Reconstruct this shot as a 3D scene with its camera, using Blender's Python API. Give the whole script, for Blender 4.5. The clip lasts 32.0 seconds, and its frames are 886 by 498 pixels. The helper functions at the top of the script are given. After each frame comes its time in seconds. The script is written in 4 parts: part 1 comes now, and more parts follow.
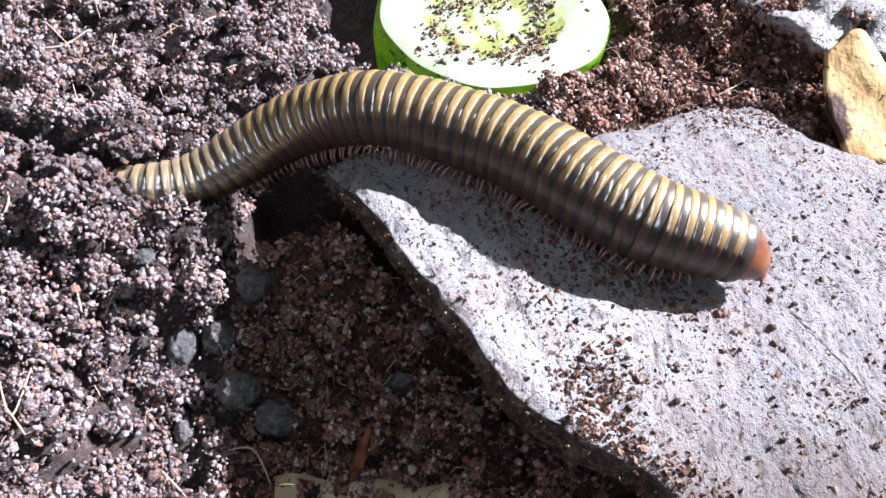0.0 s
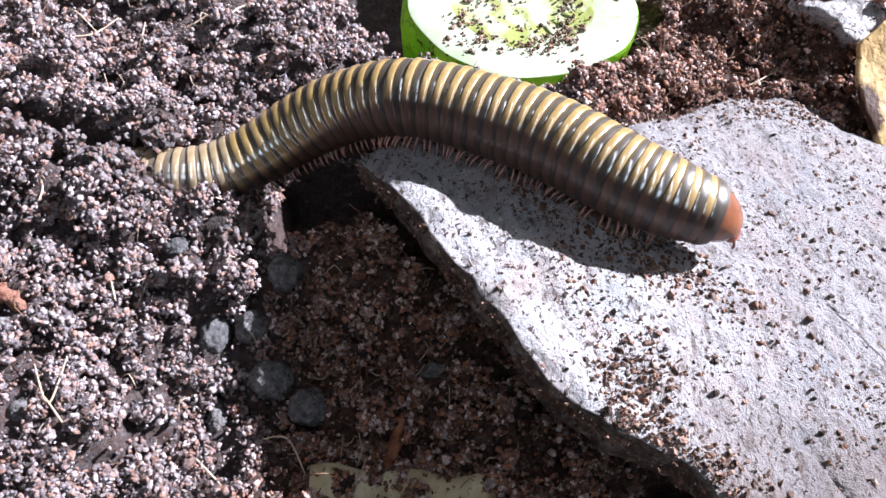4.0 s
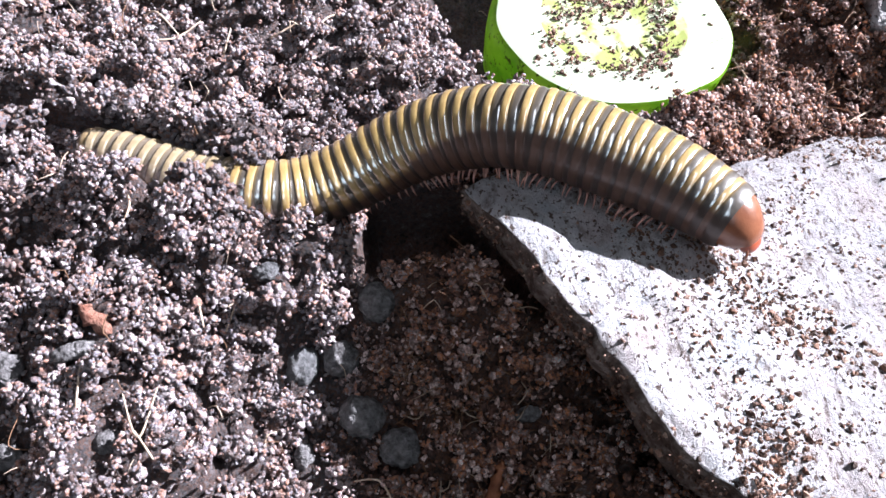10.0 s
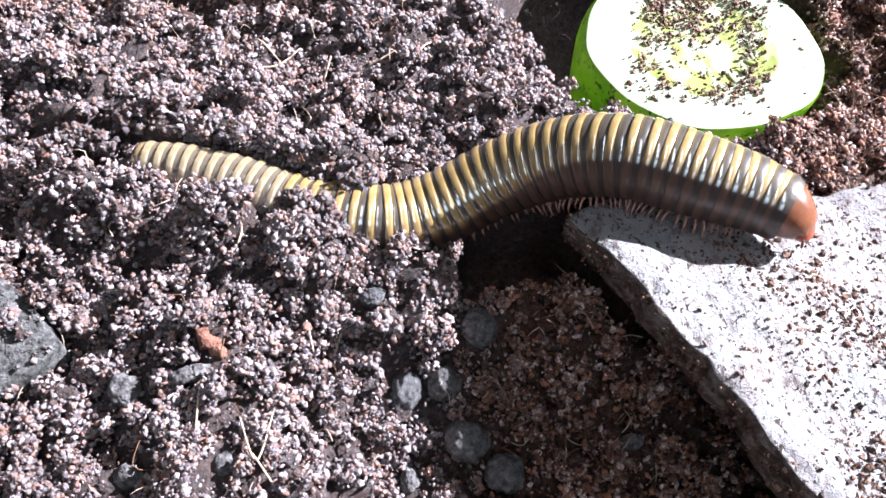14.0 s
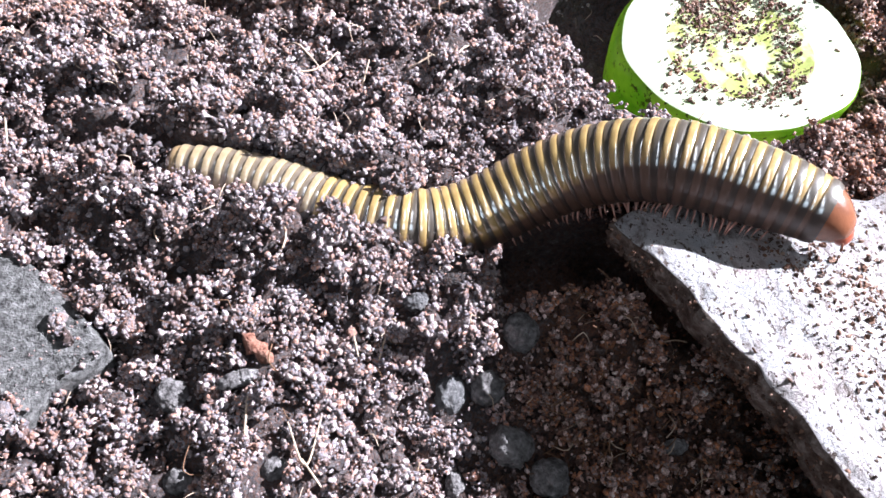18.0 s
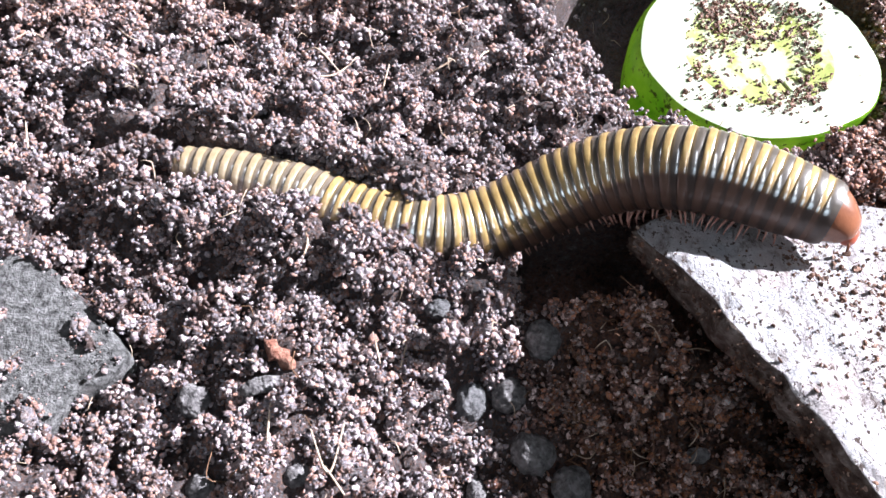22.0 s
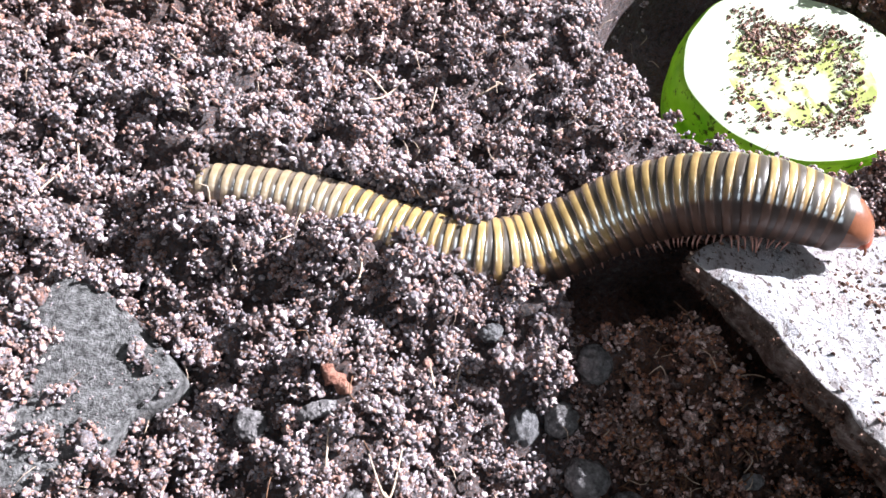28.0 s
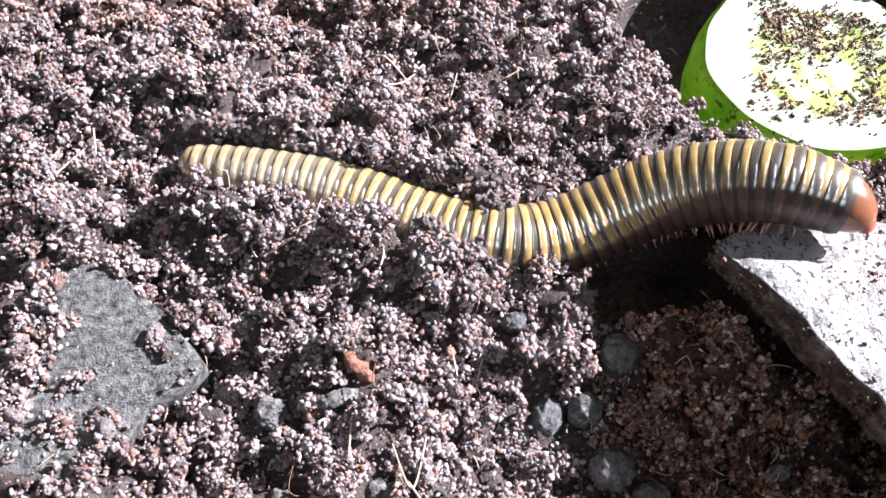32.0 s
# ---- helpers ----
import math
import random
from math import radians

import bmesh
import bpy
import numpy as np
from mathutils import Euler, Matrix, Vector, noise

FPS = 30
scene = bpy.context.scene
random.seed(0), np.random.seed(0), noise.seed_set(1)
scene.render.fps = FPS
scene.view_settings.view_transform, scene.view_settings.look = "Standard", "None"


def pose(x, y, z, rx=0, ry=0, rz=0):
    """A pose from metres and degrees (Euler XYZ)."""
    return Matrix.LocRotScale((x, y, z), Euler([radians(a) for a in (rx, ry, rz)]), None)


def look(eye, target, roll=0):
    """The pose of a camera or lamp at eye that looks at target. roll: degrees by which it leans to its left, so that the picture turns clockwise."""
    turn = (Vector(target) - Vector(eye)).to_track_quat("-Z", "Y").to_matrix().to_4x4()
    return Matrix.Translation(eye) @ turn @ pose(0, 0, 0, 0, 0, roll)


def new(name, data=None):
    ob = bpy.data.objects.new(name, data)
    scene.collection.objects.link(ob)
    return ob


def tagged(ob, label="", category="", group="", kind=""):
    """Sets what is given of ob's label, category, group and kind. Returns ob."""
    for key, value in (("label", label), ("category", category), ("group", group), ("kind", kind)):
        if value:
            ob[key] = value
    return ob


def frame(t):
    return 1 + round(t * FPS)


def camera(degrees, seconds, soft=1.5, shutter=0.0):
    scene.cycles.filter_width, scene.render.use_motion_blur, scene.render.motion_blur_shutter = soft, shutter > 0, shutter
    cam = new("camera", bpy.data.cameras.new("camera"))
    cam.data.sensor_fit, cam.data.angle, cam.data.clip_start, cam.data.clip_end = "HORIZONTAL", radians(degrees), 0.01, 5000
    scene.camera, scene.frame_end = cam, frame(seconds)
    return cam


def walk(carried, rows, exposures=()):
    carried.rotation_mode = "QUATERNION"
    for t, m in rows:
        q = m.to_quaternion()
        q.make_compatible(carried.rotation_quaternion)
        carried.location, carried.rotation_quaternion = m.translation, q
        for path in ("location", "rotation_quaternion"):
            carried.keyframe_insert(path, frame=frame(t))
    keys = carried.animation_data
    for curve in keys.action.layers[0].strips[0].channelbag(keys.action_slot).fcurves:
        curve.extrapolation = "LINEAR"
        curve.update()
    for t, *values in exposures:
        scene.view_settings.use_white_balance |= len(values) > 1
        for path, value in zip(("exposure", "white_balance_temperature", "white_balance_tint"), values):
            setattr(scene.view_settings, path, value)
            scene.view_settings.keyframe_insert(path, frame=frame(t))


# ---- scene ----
cam = camera(54.9, 32.0)
METRES, EYE, TILT, LEAN, TURN = 0.06, 0.122, -59.9, -5.1, 0.0
ROWS = [
    (0.0, 0.0, 0.0, 0.0, 0.0, 0.0, -0.0),
    (0.5, -0.0025, 0.0072, -0.003, 0.09, 0.01, -0.12),
    (1.0, -0.0068, 0.009, -0.0073, 0.13, 0.0, -0.11),
    (1.5, -0.0086, 0.011, -0.0111, 0.22, -0.31, -0.11),
    (2.0, -0.0085, 0.0087, -0.0117, 0.3, -0.39, -0.17),
    (2.5, -0.0128, 0.0098, -0.0103, 0.3, -0.45, -0.21),
    (3.0, -0.019, 0.0159, -0.0095, 0.38, -0.51, -0.29),
    (3.5, -0.0372, 0.0079, -0.0072, 0.55, -0.54, -0.25),
    (5.5, -0.1261, 0.0039, 0.0083, 0.51, -0.65, -0.42),
    (6.0, -0.1322, 0.0105, 0.0044, 0.59, -0.76, -0.56),
    (6.5, -0.145, 0.0215, 0.0064, 0.7, -1.09, -0.75),
    (7.0, -0.1692, 0.0257, 0.0223, 0.71, -1.18, -0.98),
    (7.5, -0.207, 0.032, 0.0483, 0.17, -0.86, -1.36),
    (8.0, -0.2445, 0.0416, 0.0761, 0.01, -0.63, -1.78),
    (8.5, -0.28, 0.0727, 0.0863, -0.03, -0.66, -2.38),
    (9.0, -0.3191, 0.1017, 0.0922, 0.07, -1.17, -3.12),
    (9.5, -0.3249, 0.1072, 0.0991, 0.12, -1.46, -3.05),
    (10.0, -0.3311, 0.1072, 0.1038, 0.26, -1.36, -2.99),
    (10.5, -0.3474, 0.1084, 0.1118, 0.5, -1.26, -3.09),
    (11.0, -0.3705, 0.1115, 0.1225, 0.85, -1.16, -3.36),
    (11.5, -0.4018, 0.1082, 0.1304, 1.23, -0.99, -3.51),
    (12.0, -0.4174, 0.0964, 0.1328, 1.5, -0.83, -3.35),
    (12.5, -0.4335, 0.0885, 0.1356, 1.93, -0.78, -3.25),
    (13.0, -0.4559, 0.0807, 0.1364, 2.26, -0.8, -3.36),
    (13.5, -0.4713, 0.0811, 0.1329, 2.55, -0.8, -3.39),
    (14.0, -0.4975, 0.0775, 0.1395, 2.76, -0.9, -3.48),
    (14.5, -0.5141, 0.0735, 0.1405, 2.98, -0.89, -3.47),
    (16.5, -0.5689, 0.0682, 0.171, 3.25, -1.13, -3.5),
    (17.0, -0.5784, 0.0682, 0.1606, 3.33, -1.03, -3.38),
    (17.5, -0.5843, 0.0689, 0.1594, 3.43, -1.14, -3.4),
    (18.0, -0.5858, 0.07, 0.1585, 3.3, -1.26, -3.43),
    (18.5, -0.5869, 0.0681, 0.156, 3.3, -1.28, -3.44),
    (19.0, -0.5878, 0.0681, 0.1535, 3.29, -1.25, -3.51),
    (19.5, -0.5888, 0.0671, 0.1545, 3.28, -1.27, -3.54),
    (20.0, -0.5915, 0.0691, 0.1519, 3.26, -1.24, -3.58),
    (20.5, -0.5949, 0.0714, 0.1539, 3.23, -1.28, -3.59),
    (21.0, -0.5998, 0.072, 0.1593, 3.27, -1.36, -3.62),
    (21.5, -0.622, 0.0736, 0.1656, 3.5, -1.33, -3.7),
    (22.0, -0.6319, 0.0722, 0.1727, 3.55, -1.29, -3.7),
    (22.5, -0.6385, 0.0729, 0.1796, 3.54, -1.19, -3.68),
    (23.0, -0.6387, 0.074, 0.1789, 3.49, -1.1, -3.71),
    (23.5, -0.6388, 0.073, 0.178, 3.39, -1.03, -3.74),
    (24.0, -0.6405, 0.075, 0.1778, 3.33, -0.97, -3.79),
    (24.5, -0.6425, 0.0747, 0.1796, 3.28, -0.92, -3.82),
    (25.0, -0.6583, 0.0776, 0.1922, 3.31, -0.87, -3.94),
    (25.5, -0.67, 0.0692, 0.1975, 3.37, -0.8, -4.1),
    (27.5, -0.7361, 0.0471, 0.1978, 3.89, -0.66, -3.98),
    (28.0, -0.752, 0.0577, 0.2032, 3.94, -0.71, -3.93),
    (28.5, -0.7769, 0.0785, 0.205, 3.93, -0.79, -3.98),
    (29.0, -0.8022, 0.0929, 0.2104, 3.9, -0.96, -4.06),
    (29.5, -0.8018, 0.0928, 0.2036, 3.91, -0.99, -3.92),
    (30.0, -0.8017, 0.0919, 0.2, 3.73, -1.11, -3.91),
    (30.5, -0.8005, 0.088, 0.2018, 3.55, -1.15, -3.97),
    (31.0, -0.7991, 0.0868, 0.2, 3.48, -1.13, -3.98),
    (31.5, -0.8015, 0.0802, 0.2013, 3.51, -1.1, -4.08),
    (32.0, -0.8099, 0.0833, 0.1874, 3.91, -1.26, -4.22),
]
walk(cam, [(t, pose(0, 0, EYE, TILT, LEAN, TURN) @ pose(METRES * x, METRES * y, METRES * z, 90 + pitch, roll, yaw)) for t, x, y, z, yaw, pitch, roll in ROWS], exposures=[(0.0, 1.69, 5950, 10), (7.0, 1.76, 5900, 10), (11.0, 2.03, 5900, 9), (32.0, 2.05, 6100, 9)])

# ---------------------------------------------------------------- light
SUN_UP, SUN_SIDE = radians(34.5), radians(63.0)
world = bpy.data.worlds.new("daylight")
world.use_nodes = True
scene.world = world
sky = world.node_tree.nodes.new("ShaderNodeTexSky")
sky.sky_type, sky.sun_disc, sky.sun_elevation, sky.sun_rotation = "NISHITA", False, SUN_UP, SUN_SIDE
back = world.node_tree.nodes["Background"]
pale = world.node_tree.nodes.new("ShaderNodeHueSaturation")
pale.inputs["Saturation"].default_value = 0.2
world.node_tree.links.new(sky.outputs[0], pale.inputs["Color"])
world.node_tree.links.new(pale.outputs[0], back.inputs[0])
back.inputs[1].default_value = 0.12
sun = new("sun", bpy.data.lights.new("sun", "SUN"))
sun.data.energy, sun.data.angle, sun.data.color = 5.0, radians(0.6), (1.0, 0.94, 0.965)
TO_SUN = Vector((math.sin(SUN_SIDE) * math.cos(SUN_UP), math.cos(SUN_SIDE) * math.cos(SUN_UP), math.sin(SUN_UP)))
sun.matrix_world = look(TO_SUN, (0, 0, 0))
# added lamp overhead, no known source, for fill and glints on the body
roof_fill = new("roof_fill_lamp", bpy.data.lights.new("roof_fill_lamp", "AREA"))
roof_fill.data.shape, roof_fill.data.size, roof_fill.data.size_y = "RECTANGLE", 0.26, 1.6
roof_fill.data.energy, roof_fill.data.color = 2.3, (0.97, 0.97, 1.0)
roof_fill.matrix_world = pose(-0.05, -0.22, 2.34)
# added lamp behind the camera, no known source, for the flank's bluish sheen
daylight = new("front_fill_lamp", bpy.data.lights.new("front_fill_lamp", "AREA"))
daylight.data.shape, daylight.data.size, daylight.data.size_y = "RECTANGLE", 0.5, 0.9
daylight.data.energy, daylight.data.color = 1.15, (0.82, 0.93, 1.0)
daylight.matrix_world = look((-0.05, -1.06, 1.4), (-0.05, 0.0, 1.4))

# ---------------------------------------------------------------- arithmetic (lengths in centimetres)
CM = 0.01
rng = np.random.default_rng(7)


def step(a, b, x):
    u = np.clip((np.asarray(x, float) - a) / (b - a), 0, 1)
    return u * u * (3 - 2 * u)


def value_noise(x, y, seed=0):
    x, y = np.asarray(x, float), np.asarray(y, float)
    xi, yi = np.floor(x), np.floor(y)
    fx, fy = x - xi, y - yi
    fx, fy = fx * fx * (3 - 2 * fx), fy * fy * (3 - 2 * fy)

    def lattice(i, j):
        v = np.sin(i * 127.1 + j * 311.7 + seed * 74.7) * 43758.5453
        return v - np.floor(v)

    top = lattice(xi, yi) * (1 - fx) + lattice(xi + 1, yi) * fx
    low = lattice(xi, yi + 1) * (1 - fx) + lattice(xi + 1, yi + 1) * fx
    return (top * (1 - fy) + low * fy) * 2 - 1


def rough_noise(x, y, size, seed=0, octaves=3):
    x, y = np.asarray(x, float), np.asarray(y, float)
    return sum(value_noise(x / size * 2**k, y / size * 2**k, seed + 9 * k) * 0.5**k for k in range(octaves))


def inside(outline, x, y):
    """Which points lie in a closed outline."""
    x, y = np.asarray(x, float), np.asarray(y, float)
    hit = np.zeros(x.shape, bool)
    for (ax, ay), (bx, by) in zip(outline, np.roll(outline, -1, axis=0)):
        if ay != by:
            hit ^= ((ay > y) != (by > y)) & (x < (bx - ax) * (y - ay) / (by - ay) + ax)
    return hit


def rounded(points, gap, closed=True):
    """A smooth curve through points, with steps of about gap."""
    p = np.array(points, float)
    n = len(p)
    out = []
    for i in range(n if closed else n - 1):
        if closed:
            a, b, c, d = p[i - 1], p[i], p[(i + 1) % n], p[(i + 2) % n]
        else:
            a, b, c, d = p[max(i - 1, 0)], p[i], p[i + 1], p[min(i + 2, n - 1)]
        k = max(2, int(np.linalg.norm(c - b) / gap))
        for u in np.arange(k) / k:
            out.append(0.5 * (2 * b + (c - a) * u + (2 * a - 5 * b + 4 * c - d) * u**2 + (3 * b - a - 3 * c + d) * u**3))
    if not closed:
        out.append(p[-1])
    return np.array(out)


# the millipede's way through the soil and over the bark: where it lies, seen from above
WAY_X = [-10, -8.9, -8.0, -7.2, -6.5, -5.8, -5.1, -4.4, -3.7, -3.1, -2.5, -1.9, -1.3, -0.7, -0.1, 0.5, 1.1, 1.7, 2.3, 2.9, 3.6, 4.3, 5.2, 6.0]
WAY_Y = [8.67, 8.64, 8.6, 8.53, 8.43, 8.26, 8.04, 7.86, 7.79, 7.91, 8.13, 8.39, 8.53, 8.52, 8.39, 8.21, 7.94, 7.65, 7.24, 6.73, 6.23, 5.92, 5.54, 5.25]
way_curve = rounded(list(zip(WAY_X, WAY_Y)), 0.05, closed=False)


def way_y(x):
    return np.interp(x, way_curve[:, 0], way_curve[:, 1])


def bark_top(x, y):
    return 2.778 - 0.0695 * x + 0.0599 * y - 0.01287 * x * x - 0.02836 * y * y + 0.01168 * x * y


BARK_EDGE = [(-0.76, 7.5), (-0.55, 7.15), (-0.3, 6.85), (0.08, 6.36), (0.37, 5.81), (0.81, 5.15), (1.16, 4.64), (1.5, 4.08), (1.88, 3.57), (2.34, 3.25), (2.8, 3.0), (3.34, 2.75),
             (3.8, 2.3), (4.6, 1.2), (5.6, 0.2), (8, -0.6), (11, 0.2), (12.6, 3), (12.4, 6), (11.4, 8.4), (9.5, 9.63), (8.61, 9.58), (7.95, 9.75), (7.69, 10.3),
             (7.3, 10.6), (6.38, 10.37), (5.31, 9.84), (4.68, 9.47), (3.96, 9.02), (2.9, 8.62), (1.8, 8.4), (0.8, 8.3), (-0.1, 8.05), (-0.6, 7.8)]
bark_outline = rounded(BARK_EDGE, 0.11)
SLICE = (2.15, 12.92, 2.36, 2.12)  # cucumber: middle and half widths
SLATE_EDGE = [(-9.9, 6.72), (-9.4, 6.5), (-8.75, 6.02), (-8.1, 5.5), (-7.9, 5.2), (-8.1, 4.9), (-8.5, 4.6), (-8.7, 4.1), (-9.3, 3.4), (-10.1, 2.9), (-10.9, 3.2), (-10.9, 4.6), (-10.4, 5.9)]
slate_outline = rounded(SLATE_EDGE, 0.12)

BUMPS = [(-0.55, 6.4, 0.68, 0.8, 0.5), (-5.4, 5.4, 0.38, 0.9, 0.7), (-4.7, 3.6, 0.42, 0.9, 0.8), (-3.5, 4.7, -0.45, 0.5, 0.7), (-1.8, 4.6, -0.22, 1.2, 1.1), (-11.2, 9.4, -0.2, 2, 2),
         (-4.0, 11.7, 0.22, 2.6, 1.0), (-4.25, 8.75, 0.5, 0.55, 0.32), (5.6, 10.9, -0.36, 1.1, 1.2), (-8.7, 12.6, -0.45, 2, 1), (-6.4, 7.35, 0.08, 1.5, 0.5), (-4.7, 7.05, 0.4, 0.45, 0.3),
         (-2.9, 7.0, 0.3, 0.5, 0.3), (-2.2, 10.2, 0.25, 1.5, 0.9), (-6.8, 9.6, 0.2, 1.6, 0.5), (9.5, 12.5, 0.5, 2, 1.5), (-5.0, 8.75, -0.35, 0.3, 0.22), (-3.55, 8.6, -0.35, 0.3, 0.2), (-2.2, 4.2, -0.32, 0.8, 1.1), (8.0, 10.6, -0.5, 0.6, 0.8), (7.3, 11.6, -0.35, 0.6, 0.5), (5.5, 14.3, -0.5, 0.8, 0.9), (5.1, 13.2, -0.5, 0.7, 1.0)]


def slice_distance(x, y):
    return np.hypot((x - SLICE[0]) / SLICE[2], (y - SLICE[1]) / SLICE[3])


def hollow_reach(x, y):
    """How far the hollow beside the slice reaches, in widths of the slice: widest on its far left."""
    turn = np.arctan2(y - SLICE[1], x - SLICE[0])
    return 1.13 + 0.56 * np.maximum(0, np.cos(turn - radians(165))) ** 1.5


def soil(x, y, fine=True):
    x, y = np.asarray(x, float), np.asarray(y, float)
    h = 0.13 + 0 * x
    for bx, by, a, sx, sy in BUMPS:
        h = h + a * np.exp(-(((x - bx) / sx) ** 2 + ((y - by) / sy) ** 2) / 2)
    if fine:
        calm = 0.8 + 0.2 * np.maximum(step(-2.3, -3.2, x), step(6.6, 8.0, y)) * step(6.5, 4.0, x) + 0.45 * step(-4.4, -3.4, x) * step(0.2, -0.8, x) * step(7.0, 6.0, y)
        h = h + 0.14 * rough_noise(x, y, 1.5, 3, 2) + calm * (0.42 * np.abs(rough_noise(x, y, 0.85, 5, 2)) + 0.26 * np.abs(value_noise(x / 0.33, y / 0.33, 17)) - 0.24)
    if fine:
        h = h + 0.2 * step(-3.0, -1.6, x) * step(7.2, 6.2, y) * value_noise(x / 0.24, y / 0.24, 57)
    near = slice_distance(x, y)
    h = h - 2.3 * (1 - step(-0.02, 0.1, near - hollow_reach(x, y))) * (0.12 + 0.88 * step(1.4, 0.2, x))
    under = step(1.12, 1.0, near)
    h = h * (1 - under) + under * np.minimum(h, -1.25)
    off = y - way_y(x)
    along = step(-9.6, -8.2, x) * step(-2.5, -3.4, x)
    h = h + along * ((0.4 + 0.24 * step(-3.5, -4.3, x)) * np.exp(-(((off + 0.7) / np.where(off > -0.7, 0.32, 1.0)) ** 2)) + (0.25 + 0.25 * step(-5.9, -5.3, x) * step(-3.4, -3.9, x)) * np.exp(-(((off - 0.82) / 0.3) ** 2)))
    lane = np.abs(off)
    hollow = step(-2.7, -1.9, x) * step(0.9, 0.2, x) * step(-1.7, -1.4, off) * step(0.7, 0.3, off)
    h = h * (1 - hollow) + hollow * np.minimum(h, -2.3)
    gully = step(0.6, 0.3, np.abs(x - np.interp(y, [4.2, 5.2, 6.4, 7.5], [1.55, 1.0, 0.25, -0.5]))) * step(6.2, 6.8, y) * step(8.2, 7.6, y)
    h = h * (1 - gully) + gully * np.minimum(h, -2.2)
    h = np.where(x < 0.2, h * step(0.32, 0.62, lane) + (1 - step(0.32, 0.62, lane)) * np.minimum(h, -0.05), h)
    under = inside(bark_outline, x, y)
    return np.where(under, np.minimum(h, bark_top(x, y) - 0.75), h)


# ---------------------------------------------------------------- meshes
def mesh_of(name, verts, faces, material, smooth=True):
    me = bpy.data.meshes.new(name)
    me.from_pydata([tuple(v) for v in np.asarray(verts, float) * CM], [], [tuple(int(i) for i in f) for f in faces])
    me.update()
    if material:
        me.materials.append(material)
    me.polygons.foreach_set("use_smooth", [smooth] * len(me.polygons))
    return me


def triangles_of(name, verts, tris, material, smooth=True):
    """The same for very many triangles."""
    me = bpy.data.meshes.new(name)
    me.vertices.add(len(verts))
    me.vertices.foreach_set("co", (np.asarray(verts, np.float32) * CM).ravel())
    me.loops.add(3 * len(tris))
    me.loops.foreach_set("vertex_index", np.asarray(tris, np.int32).ravel())
    me.polygons.add(len(tris))
    me.polygons.foreach_set("loop_start", np.arange(0, 3 * len(tris), 3, dtype=np.int32))
    me.polygons.foreach_set("loop_total", np.full(len(tris), 3, np.int32))
    me.update(calc_edges=True)
    me.polygons.foreach_set("use_smooth", np.full(len(tris), smooth))
    me.materials.append(material)
    return me


def place(ob, x, y, z, rx=0, ry=0, rz=0):
    ob.matrix_basis = pose(x * CM, y * CM, z * CM, rx, ry, rz)
    return ob


def part(name, mesh, parent, label="", at=(0, 0, 0), turn=(0, 0, 0)):
    ob = new(name, mesh)
    ob.parent = parent
    place(ob, *at, *turn)
    return tagged(ob, label)


def ball(level):
    bm = bmesh.new()
    bmesh.ops.create_icosphere(bm, subdivisions=level, radius=1)
    bm.verts.ensure_lookup_table()
    v = np.array([tuple(p.co) for p in bm.verts])
    f = np.array([[q.index for q in face.verts] for face in bm.faces])
    bm.free()
    return v, f


BALLS = {k: ball(k) for k in (1, 2, 3, 4)}


def lumps(centres, radii, level, jag, seed, flat=0.75):
    """Uneven grains at the centres: vertices and triangles."""
    r = np.random.default_rng(seed)
    base, tris = BALLS[level]
    n = len(centres)
    q = r.normal(size=(n, 4))
    q /= np.linalg.norm(q, axis=1)[:, None]
    w, x, y, z = q.T
    turn = np.stack([1 - 2 * (y * y + z * z), 2 * (x * y - z * w), 2 * (x * z + y * w), 2 * (x * y + z * w), 1 - 2 * (x * x + z * z), 2 * (y * z - x * w),
                     2 * (x * z - y * w), 2 * (y * z + x * w), 1 - 2 * (x * x + y * y)], -1).reshape(n, 3, 3)
    swell = 1 + jag * (r.random((n, len(base), 1)) * 2 - 1)
    if level > 1:
        many, sharp = (7, 7) if level == 2 else (24, 13)
        for a in range(0, n, 500):
            knobs = r.normal(size=(min(500, n - a), many, 3))
            knobs /= np.linalg.norm(knobs, axis=2)[:, :, None]
            height = r.uniform(0.4, 0.75, (len(knobs), 1, many))
            swell[a:a + 500] *= (0.55 + (height * np.exp(-(1 - np.einsum("kj,nmj->nkm", base, knobs)) * sharp)).max(2))[:, :, None]
    shape = base[None] * swell * (flat + (1.35 - flat) * r.random((n, 1, 3)))
    v = np.einsum("nij,nkj->nki", turn, shape) * np.asarray(radii)[:, None, None] + np.asarray(centres)[:, None, :]
    t = tris[None] + (np.arange(n) * len(base))[:, None, None]
    return v.reshape(-1, 3), t.reshape(-1, 3)


def tube(points, radii, sides=6, caps=True):
    """A tube along points, as vertices and faces."""
    p = np.array(points, float)
    radii = np.broadcast_to(radii, (len(p),))
    verts, faces = [], []
    for i in range(len(p)):
        d = p[min(i + 1, len(p) - 1)] - p[max(i - 1, 0)]
        d /= np.linalg.norm(d) + 1e-9
        u = np.cross(d, (0.31, 0.2, 0.93))
        u /= np.linalg.norm(u) + 1e-9
        w = np.cross(d, u)
        for k in range(sides):
            a = 2 * math.pi * k / sides
            verts.append(p[i] + radii[i] * (math.cos(a) * u + math.sin(a) * w))
    for i in range(len(p) - 1):
        for k in range(sides):
            faces.append((i * sides + k, i * sides + (k + 1) % sides, (i + 1) * sides + (k + 1) % sides, (i + 1) * sides + k))
    if caps:
        faces.append(tuple(range(sides))[::-1])
        faces.append(tuple((len(p) - 1) * sides + k for k in range(sides)))
    return np.array(verts), faces


